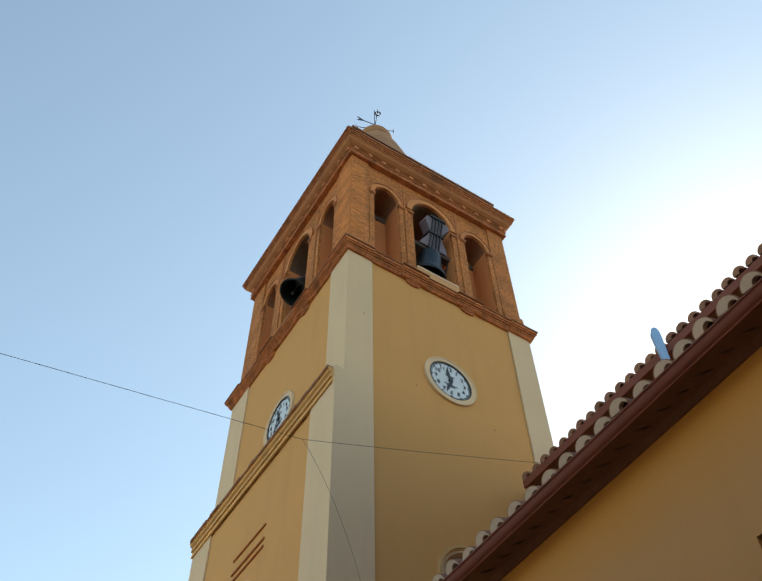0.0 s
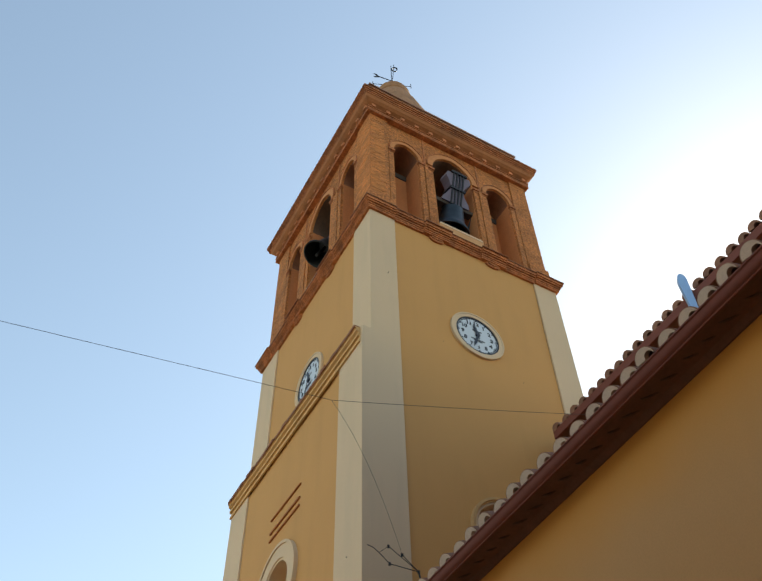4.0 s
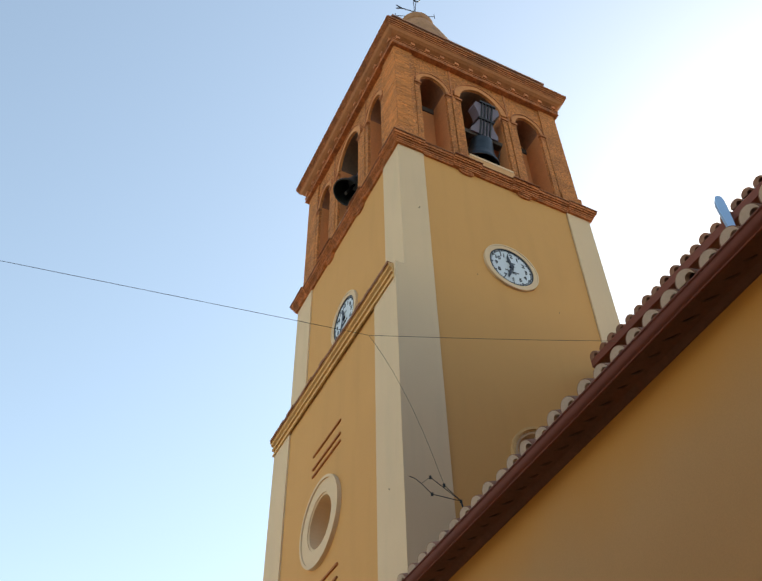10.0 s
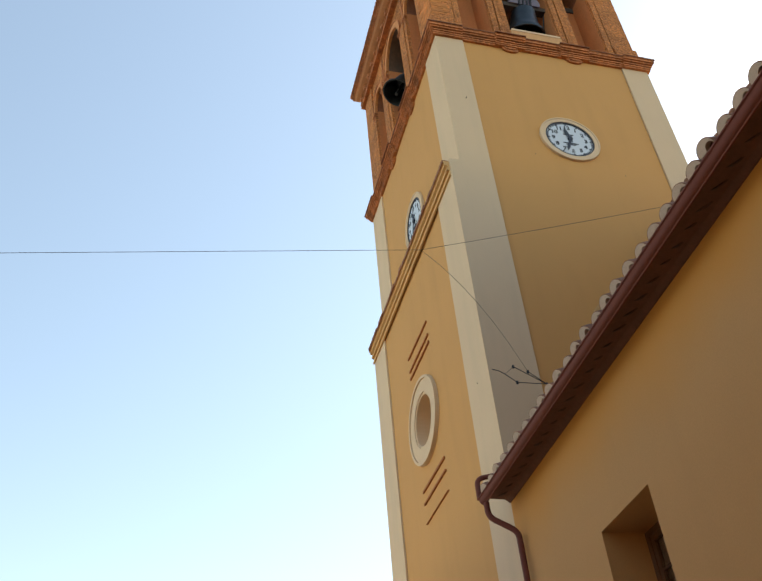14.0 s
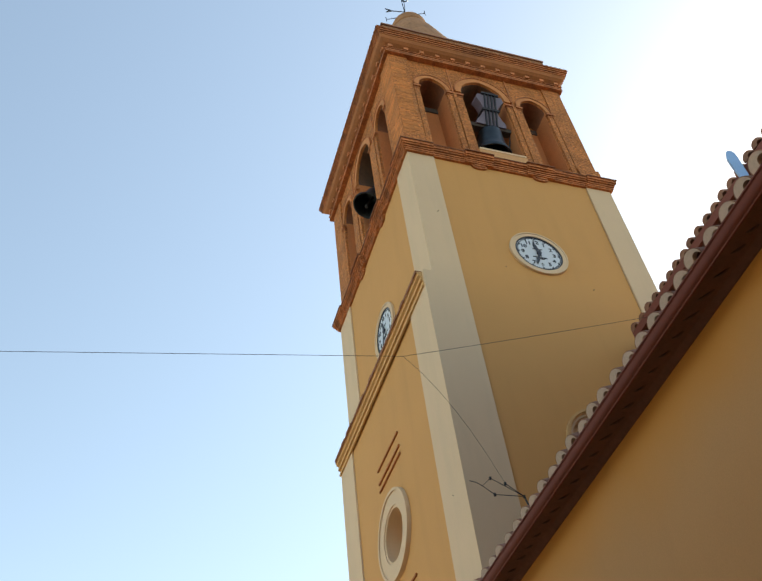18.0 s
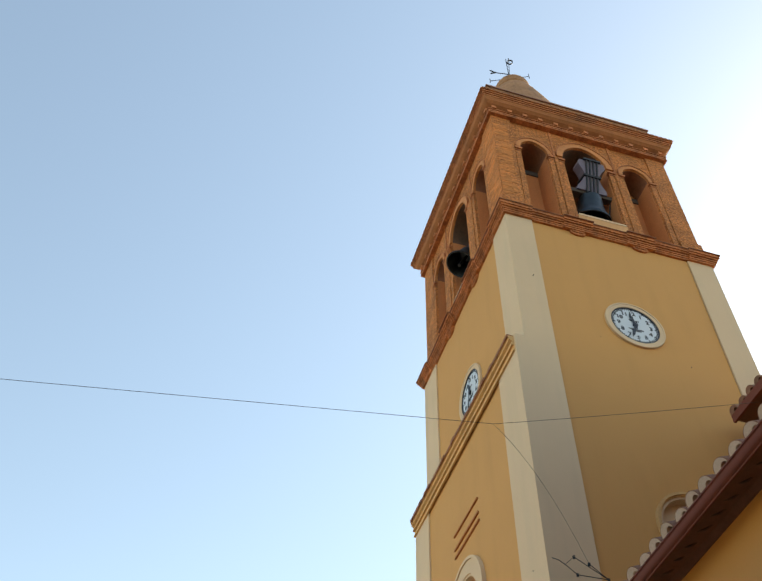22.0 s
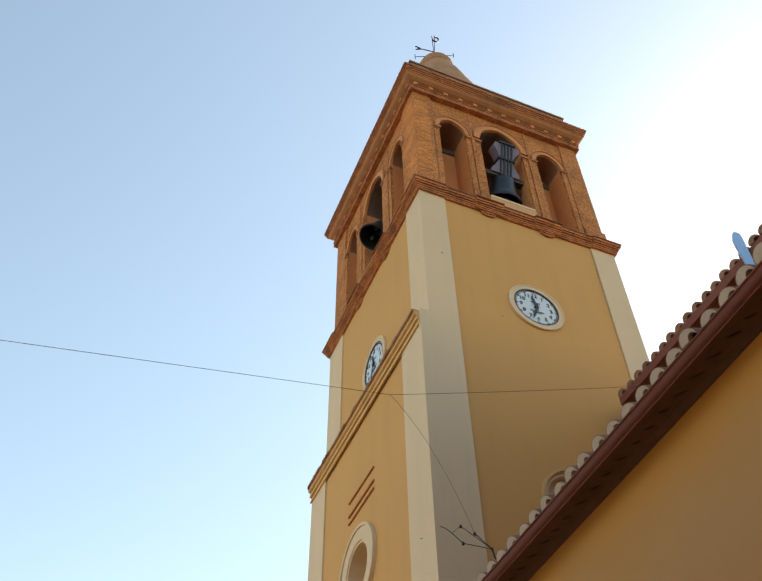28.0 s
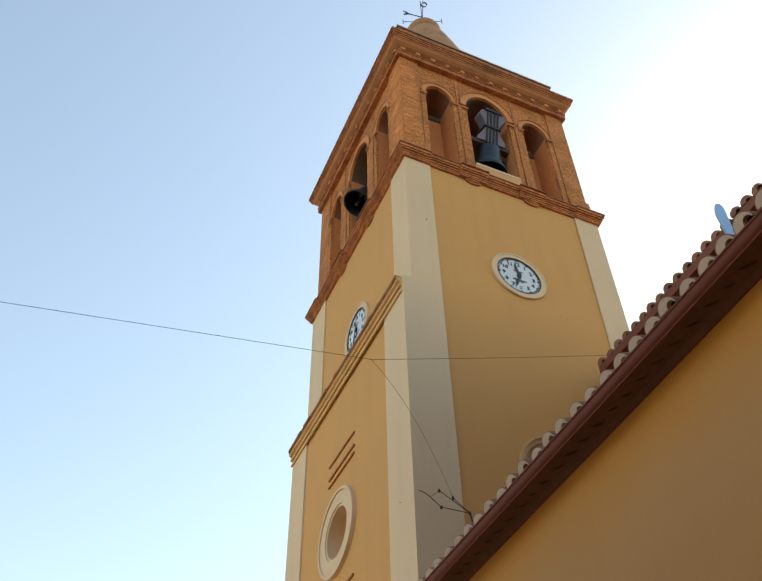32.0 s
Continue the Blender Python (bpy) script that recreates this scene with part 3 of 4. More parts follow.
def frame_course(name, out, z0, z1, mat, inner=0.3, label=""):
    """One course running round all four sides."""
    bm = bmesh.new()
    lo, hi = (-out, -out), (W + out, D + out)
    li, ho = (inner, inner), (W - inner, D - inner)
    outer = [(lo[0], lo[1]), (hi[0], lo[1]), (hi[0], hi[1]), (lo[0], hi[1])]
    inn = [(li[0], li[1]), (ho[0], li[1]), (ho[0], ho[1]), (li[0], ho[1])]
    rows = [[bm.verts.new((*p, z)) for p in poly] for poly, z in ((outer, z0), (outer, z1), (inn, z1), (inn, z0))]
    for p, q in zip(rows, rows[1:] + rows[:1]):
        for i in range(4):
            bm.faces.new((p[i], p[(i + 1) % 4], q[(i + 1) % 4], q[i]))
    return part(name, bm, mat, tower, label)


def slope_course(name, out0, out1, z0, z1, mat):
    bm = bmesh.new()
    rows = [[bm.verts.new((x, y, z)) for x, y in ((-o, -o), (W + o, -o), (W + o, D + o), (-o, D + o))] for o, z in ((out0, z0), (out1, z1), (-0.4, z1), (-0.4, z0))]
    for p, q in zip(rows, rows[1:] + rows[:1]):
        for i in range(4):
            bm.faces.new((p[i], p[(i + 1) % 4], q[(i + 1) % 4], q[i]))
    return part(name, bm, mat, tower)


for put, width in FACES:
    bell_wall(put, width, 0.3 if put in (face_b, face_d) else 0.73)
for x0, x1 in ((0.0, W / 2 - 1.39 - 0.53), (W / 2 + 1.39 + 0.53, W)):
    for y0, y1 in ((0.0, D / 2 - 1.55 - 0.53), (D / 2 + 1.55 + 0.53, D)):
        q = 0.065
        pier = part("corner_pier", box(bmesh.new(), (max(x0, q), max(y0, q), Z_B0), (min(x1, W - q), min(y1, D - q), 22.35)), BRICK, tower)
        part("plinth", box(bmesh.new(), (max(x0, 0.02), max(y0, 0.02), Z_B0 + 0.05), (min(x1, W - 0.02) - 0.004, min(y1, D - 0.02) - 0.004, 18.5)), BRICK, pier)
# belfry floor and the slab under the roof
part("belfry_floor", box(bmesh.new(), (0.3, 0.3, 17.55), (W - 0.3, D - 0.3, 17.88)), PLASTER_RED, tower)
part("belfry_ceiling", box(bmesh.new(), (0.3, 0.3, 22.2), (W - 0.3, D - 0.3, 22.95)), SOOT_SHADE, tower)
# cornice at the belfry's foot, its recessed courses painted dark as shade
for z0, z1, o in FOOT:
    frame_course("cornice_course", o, z0, z1, GRIME_AND_SHADE if o < 0 else TRIM, 0.25, "weathered brick cornice course")
for cx, sx in ((0.0, 1), (W, -1)):
    for cy, sy in ((0.0, 1), (D, -1)):
        for z0, z1, o in FOOT:
            xs = sorted((cx - sx * (o + 0.04), cx + sx * 0.6))
            ys = sorted((cy - sy * (o + 0.04), cy + sy * 0.6))
            part("cornice_corner", box(bmesh.new(), (xs[0], ys[0], z0 + 0.001), (xs[1], ys[1], z1 - 0.001)), GRIME_AND_SHADE if o < 0 else TRIM, tower)
frame_course("cornice_crown", 0.14, 17.922, 17.95, GRIME_AND_SHADE, 0.25, "grimy top edge of the cornice")
for cx, sx in ((0.0, 1), (W, -1)):
    for cy, sy in ((0.0, 1), (D, -1)):
        xs = sorted((cx - sx * 0.18, cx + sx * 0.6))
        ys = sorted((cy - sy * 0.18, cy + sy * 0.6))
        part("cornice_corner", box(bmesh.new(), (xs[0], ys[0], 17.923), (xs[1], ys[1], 17.949)), GRIME_AND_SHADE, tower)
slope_course("cornice_weathering", 0.12, 0.0, 17.951, 18.03, TRIM)
# top cornice; shade of recessed courses and cove put into their colour
for z0, z1, o in ((22.28, 22.325, 0.035), (22.327, 22.365, -0.06), (22.367, 22.42, 0.03), (22.422, 22.440, -0.02), (22.442, 22.468, 0.048)):
    frame_course("cornice_course", o, z0, z1, GRIME_AND_SHADE if o < 0 else TRIM, 0.25, "weathered brick cornice course")
for o0, o1, z0, z1 in ((-0.10, -0.02, 22.60, 22.632), (-0.02, 0.07, 22.632, 22.68), (0.07, 0.14, 22.68, 22.74), (0.14, 0.19, 22.74, 22.828)):
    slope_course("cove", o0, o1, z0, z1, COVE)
for z0, z1, o in ((22.83, 22.872, 0.205), (22.874, 22.892, 0.15), (22.894, 22.937, 0.225), (22.939, 22.957, 0.17), (22.959, 23.002, 0.25), (23.004, 23.02, 0.2), (23.022, 23.06, 0.275)):
    frame_course("eave_course", o, z0, z1, GRIME_AND_SHADE if o in (0.15, 0.17, 0.2) else TRIM, 0.2, "stepped brick eave course")
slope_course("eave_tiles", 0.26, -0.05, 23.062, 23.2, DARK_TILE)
for put, width in FACES[:2]:
    for k in range(int(width / 0.13) + 2):
        u = -0.2 + k * (width + 0.4) / (int(width / 0.13) + 1)
        arc = [(u + 0.06 * math.cos(math.pi * q / 6), 23.064 + 0.022 * math.sin(math.pi * q / 6)) for q in range(7)]
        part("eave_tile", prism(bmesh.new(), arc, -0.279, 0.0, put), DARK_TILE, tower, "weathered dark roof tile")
frame_course("parapet", -0.10, 23.06, 24.02, STONE, 0.45, "low rendered parapet")
frame_course("parapet_coping", -0.06, 24.02, 24.08, TILE, 0.5, "dark tile coping")
slope_course("tower_roof", -0.45, -2.0, 23.6, 24.3, TILE)
# spire
part("spire", lathe(bmesh.new(), (2.55, 2.8, 23.4), [(2.3, 0), (2.05, 1.6), (1.45, 3.8), (0.92, 5.75), (0.68, 6.5), (0.60, 6.62), (0.635, 6.72), (0.63, 6.98), (0.57, 7.16), (0.36, 7.36), (0.04, 7.45)], 40), STONE, tower, "weathered stone spire with rounded cap")

# ---- weather vane ----
VZ = 30.8
vane = thing("weather_vane", (2.55, 2.8, VZ), "dark iron weather vane with arrow on spire tip", "weather vane")
part("pole", tube(bmesh.new(), [(2.55, 2.8, VZ), (2.55, 2.8, VZ + 2.25)], 0.014), IRON, vane)
part("ring", ring(bmesh.new(), lambda u, d, z: (2.55 + u * 0.9, 2.8 - u * 0.43 + d, VZ + 1.95 + (z - VZ - 1.9) * 1.7), 0.13, VZ + 1.9, 0.085, 0.115, -0.015, 0.015, 20), IRON, vane)
part("arrow", tube(bmesh.new(), [(2.55, 2.8, VZ + 0.95), (2.02, 2.88, VZ + 0.95)], 0.018), IRON, vane)
bm = bmesh.new()
prism(bm, [(0, 0), (0.22, 0.13), (0.3, 0.13), (0.16, 0), (0.3, -0.13), (0.22, -0.13)], -0.012, 0.012, lambda u, d, z: (2.12 - u * 0.9, 2.865 + u * 0.14 + d, VZ + 0.95 + z))
part("arrow_tail", bm, IRON, vane)
for ang in (-24, 66, 156, 246):
    dx, dy = math.cos(radians(ang)), math.sin(radians(ang))
    arm = part("arm", tube(bmesh.new(), [(2.55, 2.8, VZ + 0.6), (2.55 + 0.70 * dx, 2.8 + 0.70 * dy, VZ + 0.6)], 0.012, 6), IRON, vane)
    part("arm_tip", tube(bmesh.new(), [(2.55 + 0.70 * dx, 2.8 + 0.70 * dy, VZ + 0.45), (2.55 + 0.70 * dx, 2.8 + 0.70 * dy, VZ + 0.78)], 0.014, 6), IRON, arm)


# ---- clocks ----
def clock(put, c, z, label):
    p0 = put(c, REC, z)
    ck = thing("tower_clock", p0, label, "clock", "tower clocks")
    part("surround", ring(bmesh.new(), put, c, z, 0.515, 0.635, REC - 0.042, REC + 0.03, 48), CREAM, ck, "cream plaster ring")
    part("surround_fillet", ring(bmesh.new(), put, c, z, 0.60, 0.63, REC - 0.052, REC - 0.035, 48), CREAM, ck)
    part("bezel", ring(bmesh.new(), put, c, z, 0.486, 0.518, REC - 0.03, REC + 0.03, 48), BLACK, ck, "black metal bezel")
    part("dial", disc(bmesh.new(), put, c, z, 0.505, REC - 0.02, REC + 0.02, 48), ENAMEL, ck, "white enamel dial")
    flip = 1 if put is face_b else -1
    for h in range(60):
        a = 2 * math.pi * h / 60
        r0 = 0.445 if h % 5 else 0.425
        wd = 0.009 if h % 5 else 0.019
        poly = [(c + flip * (math.sin(a) * r + math.cos(a) * w), z + math.cos(a) * r - math.sin(a) * w) for r, w in ((r0, -wd), (r0, wd), (0.472, wd), (0.472, -wd))]
        part("minute_mark", prism(bmesh.new(), poly, REC - 0.024, REC - 0.019, put), BLACK, ck)
    for h in range(1, 13):
        cu = bpy.data.curves.new("numeral", "FONT")
        cu.body, cu.size, cu.align_x, cu.align_y, cu.extrude, cu.offset = str(h), 0.138, "CENTER", "CENTER", 0.003, 0.0045
        tmp = bpy.data.objects.new("numeral", cu)
        me = bpy.data.meshes.new_from_object(tmp)
        bpy.data.objects.remove(tmp)
        a = 2 * math.pi * h / 12
        bm = bmesh.new()
        bm.from_mesh(me)
        for vv in bm.verts:
            x, y, zz = vv.co
            vv.co = put(c + flip * (x * 1.05 + 0.348 * math.sin(a)), REC - 0.023 - zz, z + y + 0.348 * math.cos(a))
        part("numeral", bm, BLACK, ck)
    for name, ang, ln, w, d in (("hour_hand", 30 * 11.56, 0.33, 0.026, 0.035), ("minute_hand", 6 * 33.2, 0.42, 0.021, 0.05)):
        a = radians(ang)
        poly = [(c + flip * (math.sin(a) * r + math.cos(a) * q), z + math.cos(a) * r - math.sin(a) * q) for r, q in ((-0.1, -w * 0.6), (-0.1, w * 0.6), (0.0, w), (ln * 0.7, w * 1.5), (ln, 0.0), (ln * 0.7, -w * 1.5), (0.0, -w))]
        part(name, prism(bmesh.new(), poly, REC - d - 0.006, REC - d, put), BLACK, ck)
    part("minute_track", ring(bmesh.new(), put, c, z, 0.468, 0.477, REC - 0.024, REC - 0.018, 48), BLACK, ck)
    for du, dz, ln in ((0.0, 0.14, 0.11), (0.0, -0.12, 0.16), (0.0, -0.16, 0.10)):
        part("lettering_bar", slab(put, c + du - ln, c + du + ln, REC - 0.024, REC - 0.018, z + dz - 0.014, z + dz + 0.014), BLACK, ck)
    part("hub", disc(bmesh.new(), put, c, z, 0.05, REC - 0.06, REC - 0.01, 16), BLACK, ck)
    return ck


clock(face_b, 2.465, 14.81, "white round tower clock with black numerals on ochre wall")
clock(face_a, 2.72, 14.78, "white round tower clock above the string course")


# ---- bells ----
def bell(put, c, z, tilt, axle, size, label):
    """A bell with its hourglass yoke and iron straps, hung on an axle along the wall; z: the axle."""
    origin = put(c, 0.62, z)
    b = thing("church_bell", origin, label, "bell", "tower bells")

    def turned(u, d, zz):
        a = radians(tilt)
        u, d, zz = u * 1.04 * size, d * 1.04 * size, zz * (1.12 if zz > 0 else 1.12) * size
        return put(c + u, axle + d * math.cos(a) - zz * math.sin(a), z + d * math.sin(a) + zz * math.cos(a))
    prof = [(0.05, -0.08), (0.22, -0.10), (0.27, -0.12), (0.30, -0.30), (0.34, -0.50), (0.40, -0.64), (0.47, -0.74), (0.47, -0.78), (0.43, -0.78), (0.36, -0.62), (0.29, -0.45), (0.25, -0.15), (0.0, -0.13)]
    bm = bmesh.new()
    n = 32
    rows = [[bm.verts.new(turned(r * math.cos(2 * math.pi * i / n), r * math.sin(2 * math.pi * i / n), zz)) for i in range(n)] for r, zz in prof]
    for p, q in zip(rows, rows[1:]):
        for i in range(n):
            bm.faces.new((p[i], p[(i + 1) % n], q[(i + 1) % n], q[i]))
    smooth(part("bell_body", bm, BRONZE, b, "dark bronze bell"))
    side = [(0.44, 0.0), (0.43, 0.09)] + [(0.215 + 0.19 * (abs(k - 4) / 4) ** 1.8, 0.13 + 0.62 * k / 8) for k in range(9)] + [(0.39, 0.82), (0.36, 0.88)]
    side = [(u * 0.86, zz) for u, zz in side]
    poly = side + [(-u, zz) for u, zz in side[::-1]]
    part("yoke", prism(bmesh.new(), poly, -0.14, 0.14, turned), YOKE, b, "lilac-grey painted yoke")
    for u in (-0.135, -0.045, 0.045, 0.135):
        part("strap", prism(bmesh.new(), [(u - 0.017, -0.06), (u + 0.017, -0.06), (u + 0.017, 0.91), (u - 0.017, 0.91)], -0.175, 0.175, turned), IRON, b)
    for zz in (0.40, 0.87):
        part("strap_bar", prism(bmesh.new(), [(-0.22, zz), (0.22, zz), (0.22, zz + 0.05), (-0.22, zz + 0.05)], -0.19, 0.19, turned), IRON, b)
    part("headstock", prism(bmesh.new(), [(-0.55, -0.07), (0.55, -0.07), (0.55, 0.02), (-0.55, 0.02)], -0.1, 0.1, turned), DARKWOOD, b)
    part("axle", tube(bmesh.new(), [turned(-0.68, 0, -0.02), turned(0.68, 0, -0.02)], 0.035), IRON, b)
    part("hammer_arm", tube(bmesh.new(), [put(c + 0.54, 0.62, z - 1.1), put(c + 0.50, 0.45, z - 0.45), put(c + 0.56, 0.30, z + 0.05)], 0.02, 6), IRON, b)
    part("clapper", tube(bmesh.new(), [turned(0, 0, -0.15), turned(0, 0, -0.86)], 0.04), IRON, b)
    return b


bell(face_b, W / 2 + 0.05, 19.98, 17, 0.32, 1.0, "dark bronze bell with lilac yoke hanging in the arch")
bell(face_a, D / 2, 19.98, -25, 0.34, 0.78, "dark bronze bell with lilac yoke, mouth swung outward")

# ---- church nave along the street ----
NX = -0.22                    # street face of the wall
N_END = -22.0
EAVE_Z = 6.90
nave = thing("church_nave", (0.0, -8, 0), "ochre rendered church nave with tiled eave", "church")
WINS = ((-2.07, -3.12, 4.24, 5.46), (-6.37, -7.43, 4.30, 5.56))


bm = bmesh.new()
ys = [N_END, WINS[1][1], WINS[1][0], WINS[0][1], WINS[0][0], -0.002]
for a, b in zip(ys[::2], ys[1::2]):
    box(bm, (NX, a, 0), (NX + 0.62, b, EAVE_Z + 0.08))
for y0, y1, z0, z1 in WINS:
    box(bm, (NX, y1, 0), (NX + 0.62, y0, z0))
    box(bm, (NX, y1, z1), (NX + 0.62, y0, EAVE_Z + 0.08))
part("wall", bm, NAVE_RENDER, nave, "ochre rendered wall with eave glow in its colour", weld=True)
part("back_wall", box(bmesh.new(), (NX + 4.6, N_END, 0), (NX + 5.0, -0.05, 12.4)), OCHRE, nave)
part("end_wall", box(bmesh.new(), (NX + 0.62, N_END, 0), (NX + 4.6, N_END + 0.4, 7.2)), OCHRE, nave)


def casement(y0, y1, z0, z1):
    w = thing("window", (NX + 0.50, (y0 + y1) / 2, z0), "brown wooden casement window set deep in the wall", "window", "nave windows")
    x0, x1 = NX + 0.50, NX + 0.57
    lo, hi = min(y0, y1), max(y0, y1)
    fr = part("window_frame", box(bmesh.new(), (x0, lo, z0), (x1, lo + 0.07, z1)), WOOD, w)
    part("window_frame", box(bmesh.new(), (x0, hi - 0.07, z0), (x1, hi, z1)), WOOD, w)
    part("window_frame", box(bmesh.new(), (x0, lo + 0.07, z1 - 0.07), (x1, hi - 0.07, z1)), WOOD, w)
    part("window_frame", box(bmesh.new(), (x0, lo + 0.07, z0), (x1, hi - 0.07, z0 + 0.07)), WOOD, w)
    mid = (lo + hi) / 2
    for a, b in ((lo + 0.07, mid), (mid, hi - 0.07)):
        sash = part("sash", box(bmesh.new(), (x0 + 0.01, a + 0.002, z0 + 0.07), (x1 - 0.01, a + 0.06, z1 - 0.07)), WOOD, w)
        part("stile", box(bmesh.new(), (x0 + 0.01, b - 0.06, z0 + 0.07), (x1 - 0.01, b - 0.002, z1 - 0.07)), WOOD, sash)
        part("top_rail", box(bmesh.new(), (x0 + 0.012, a + 0.06, z1 - 0.13), (x1 - 0.012, b - 0.06, z1 - 0.07)), WOOD, sash)
        part("bottom_rail", box(bmesh.new(), (x0 + 0.012, a + 0.06, z0 + 0.07), (x1 - 0.012, b - 0.06, z0 + 0.14)), WOOD, sash)
        n = 3
        zs = [z0 + 0.14 + (z1 - 0.13 - z0 - 0.14) * i / n for i in range(n + 1)]
        for i in range(n):
            if i:
                part("muntin", box(bmesh.new(), (x0 + 0.015, a + 0.06, zs[i] - 0.014), (x1 - 0.02, b - 0.06, zs[i] + 0.014)), WOOD, sash)
            pane = part("pane", box(bmesh.new(), (x0 + 0.034, a + 0.055, zs[i] + 0.008), (x0 + 0.039, b - 0.055, zs[i + 1] - 0.008)), GLASS, sash)
            pane.visible_shadow = False
    part("pane_backing", box(bmesh.new(), (x1 + 0.06, lo - 0.02, z0 - 0.02), (x1 + 0.075, hi + 0.02, z1 + 0.02)), PANE_BACKING, w, "beige sheet added behind the panes")
    return w


for win in WINS:
    casement(*win)

# eave, gutter and tiles of the lower roof
GX = -0.66                    # outer edge of the gutter
PITCH = 0.25
SLOPE = math.tan(radians(24))
FALL = 0.013                  # the eave drops towards the downpipe


def along_eave(u, d, z):
    return (d, u, z - FALL * u)


bm2 = run([(GX + 0.08, EAVE_Z - 0.02), (NX + 0.1, EAVE_Z - 0.02), (NX + 4.6, EAVE_Z + 4.3 * SLOPE), (NX + 4.6, EAVE_Z + 4.3 * SLOPE + 0.06), (GX + 0.10, EAVE_Z + 0.04)], N_END, -0.004, along_eave)
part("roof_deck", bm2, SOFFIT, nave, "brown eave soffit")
wear = random.Random(21)
# shade of tile hollows painted as dark strips under eave, between wall and gutter
for i in range(int((0 - N_END) / PITCH)):
    y, w = -0.14 - i * PITCH + wear.uniform(-0.02, 0.02), wear.uniform(0.05, 0.085)
    if y < -13:
        break
    rim = [(y - w + 2 * w * k / 8, EAVE_Z - 0.018 - 0.02 * math.sin(math.pi * k / 8)) for k in range(9)]
    part("soffit_tile_shade", prism(bmesh.new(), rim, 0, 0.02, lambda u, d, z: along_eave(u, GX + 0.27 + d - (u - y) * 0.55, z)), HOLLOW, nave)
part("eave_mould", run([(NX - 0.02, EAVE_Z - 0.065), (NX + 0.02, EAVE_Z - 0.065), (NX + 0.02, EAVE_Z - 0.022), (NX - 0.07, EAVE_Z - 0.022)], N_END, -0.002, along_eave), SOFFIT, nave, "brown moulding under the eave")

gutter = thing("gutter", (GX, -6, EAVE_Z), "dark brown metal rain gutter along the tiled eave", "gutter")
GZ = EAVE_Z - 0.025
prof = [(GX + 0.075, GZ - 0.094), (GX + 0.055, GZ - 0.100), (GX + 0.05, GZ - 0.088)] + [(GX + 0.05 - 0.05 * math.sin(radians(a)), GZ - 0.02 - 0.066 * math.cos(radians(a))) for a in (15, 30, 45, 60, 75, 88)]
prof += [(GX - 0.004, GZ - 0.014), (GX - 0.018, GZ - 0.010), (GX - 0.018, GZ + 0.004), (GX + 0.008, GZ + 0.002), (GX + 0.02, GZ - 0.05), (GX + 0.075, GZ - 0.082)]
smooth(part("trough", run(prof, N_END, -0.02, along_eave), GUTTER, gutter), 35)
part("end_cap", run([(d, z - 0.002) for d, z in prof[:9]] + [(GX - 0.02, GZ + 0.006), (GX + 0.085, GZ + 0.006)], -0.022, 0.0, along_eave), GUTTER, gutter)
for k in range(8):
    y = -1.2 - k * 1.6
    zj = EAVE_Z - FALL * y
    part("joint", box(bmesh.new(), (GX + 0.05, y - 0.015, zj - 0.127), (GX + 0.075, y + 0.015, zj - 0.119)), GUTTER, gutter)

pipe = thing("downpipe", (NX - 0.06, -0.1, 0), "brown metal downpipe bent from gutter to wall", "downpipe")
px_, py_ = GX + 0.06, -0.08
smooth(part("pipe", tube(bmesh.new(), bend([(px_, py_, EAVE_Z - 0.12), (px_, py_, EAVE_Z - 0.32), (NX - 0.07, py_ - 0.14, EAVE_Z - 0.57), (NX - 0.07, py_ - 0.14, 0.05)], 0.10, 6), 0.039, 14), GUTTER, pipe), 50)
for z in (5.6, 3.6, 1.6):
    part("clamp", tube(bmesh.new(), [(NX - 0.07, py_ - 0.14, z), (NX - 0.07, py_ - 0.14, z + 0.04)], 0.052, 14), GUTTER, pipe)
swan = thing("overflow_pipe", (GX, 0.0, EAVE_Z), "brown bent overflow pipe at the gutter end", "pipe")
smooth(part("pipe", tube(bmesh.new(), bend([(GX + 0.02, 0.03, EAVE_Z - 0.02), (GX + 0.02, 0.03, EAVE_Z + 0.28), (GX + 0.30, 0.0, EAVE_Z + 0.34)], 0.10, 6), 0.035, 12), GUTTER, swan), 50)


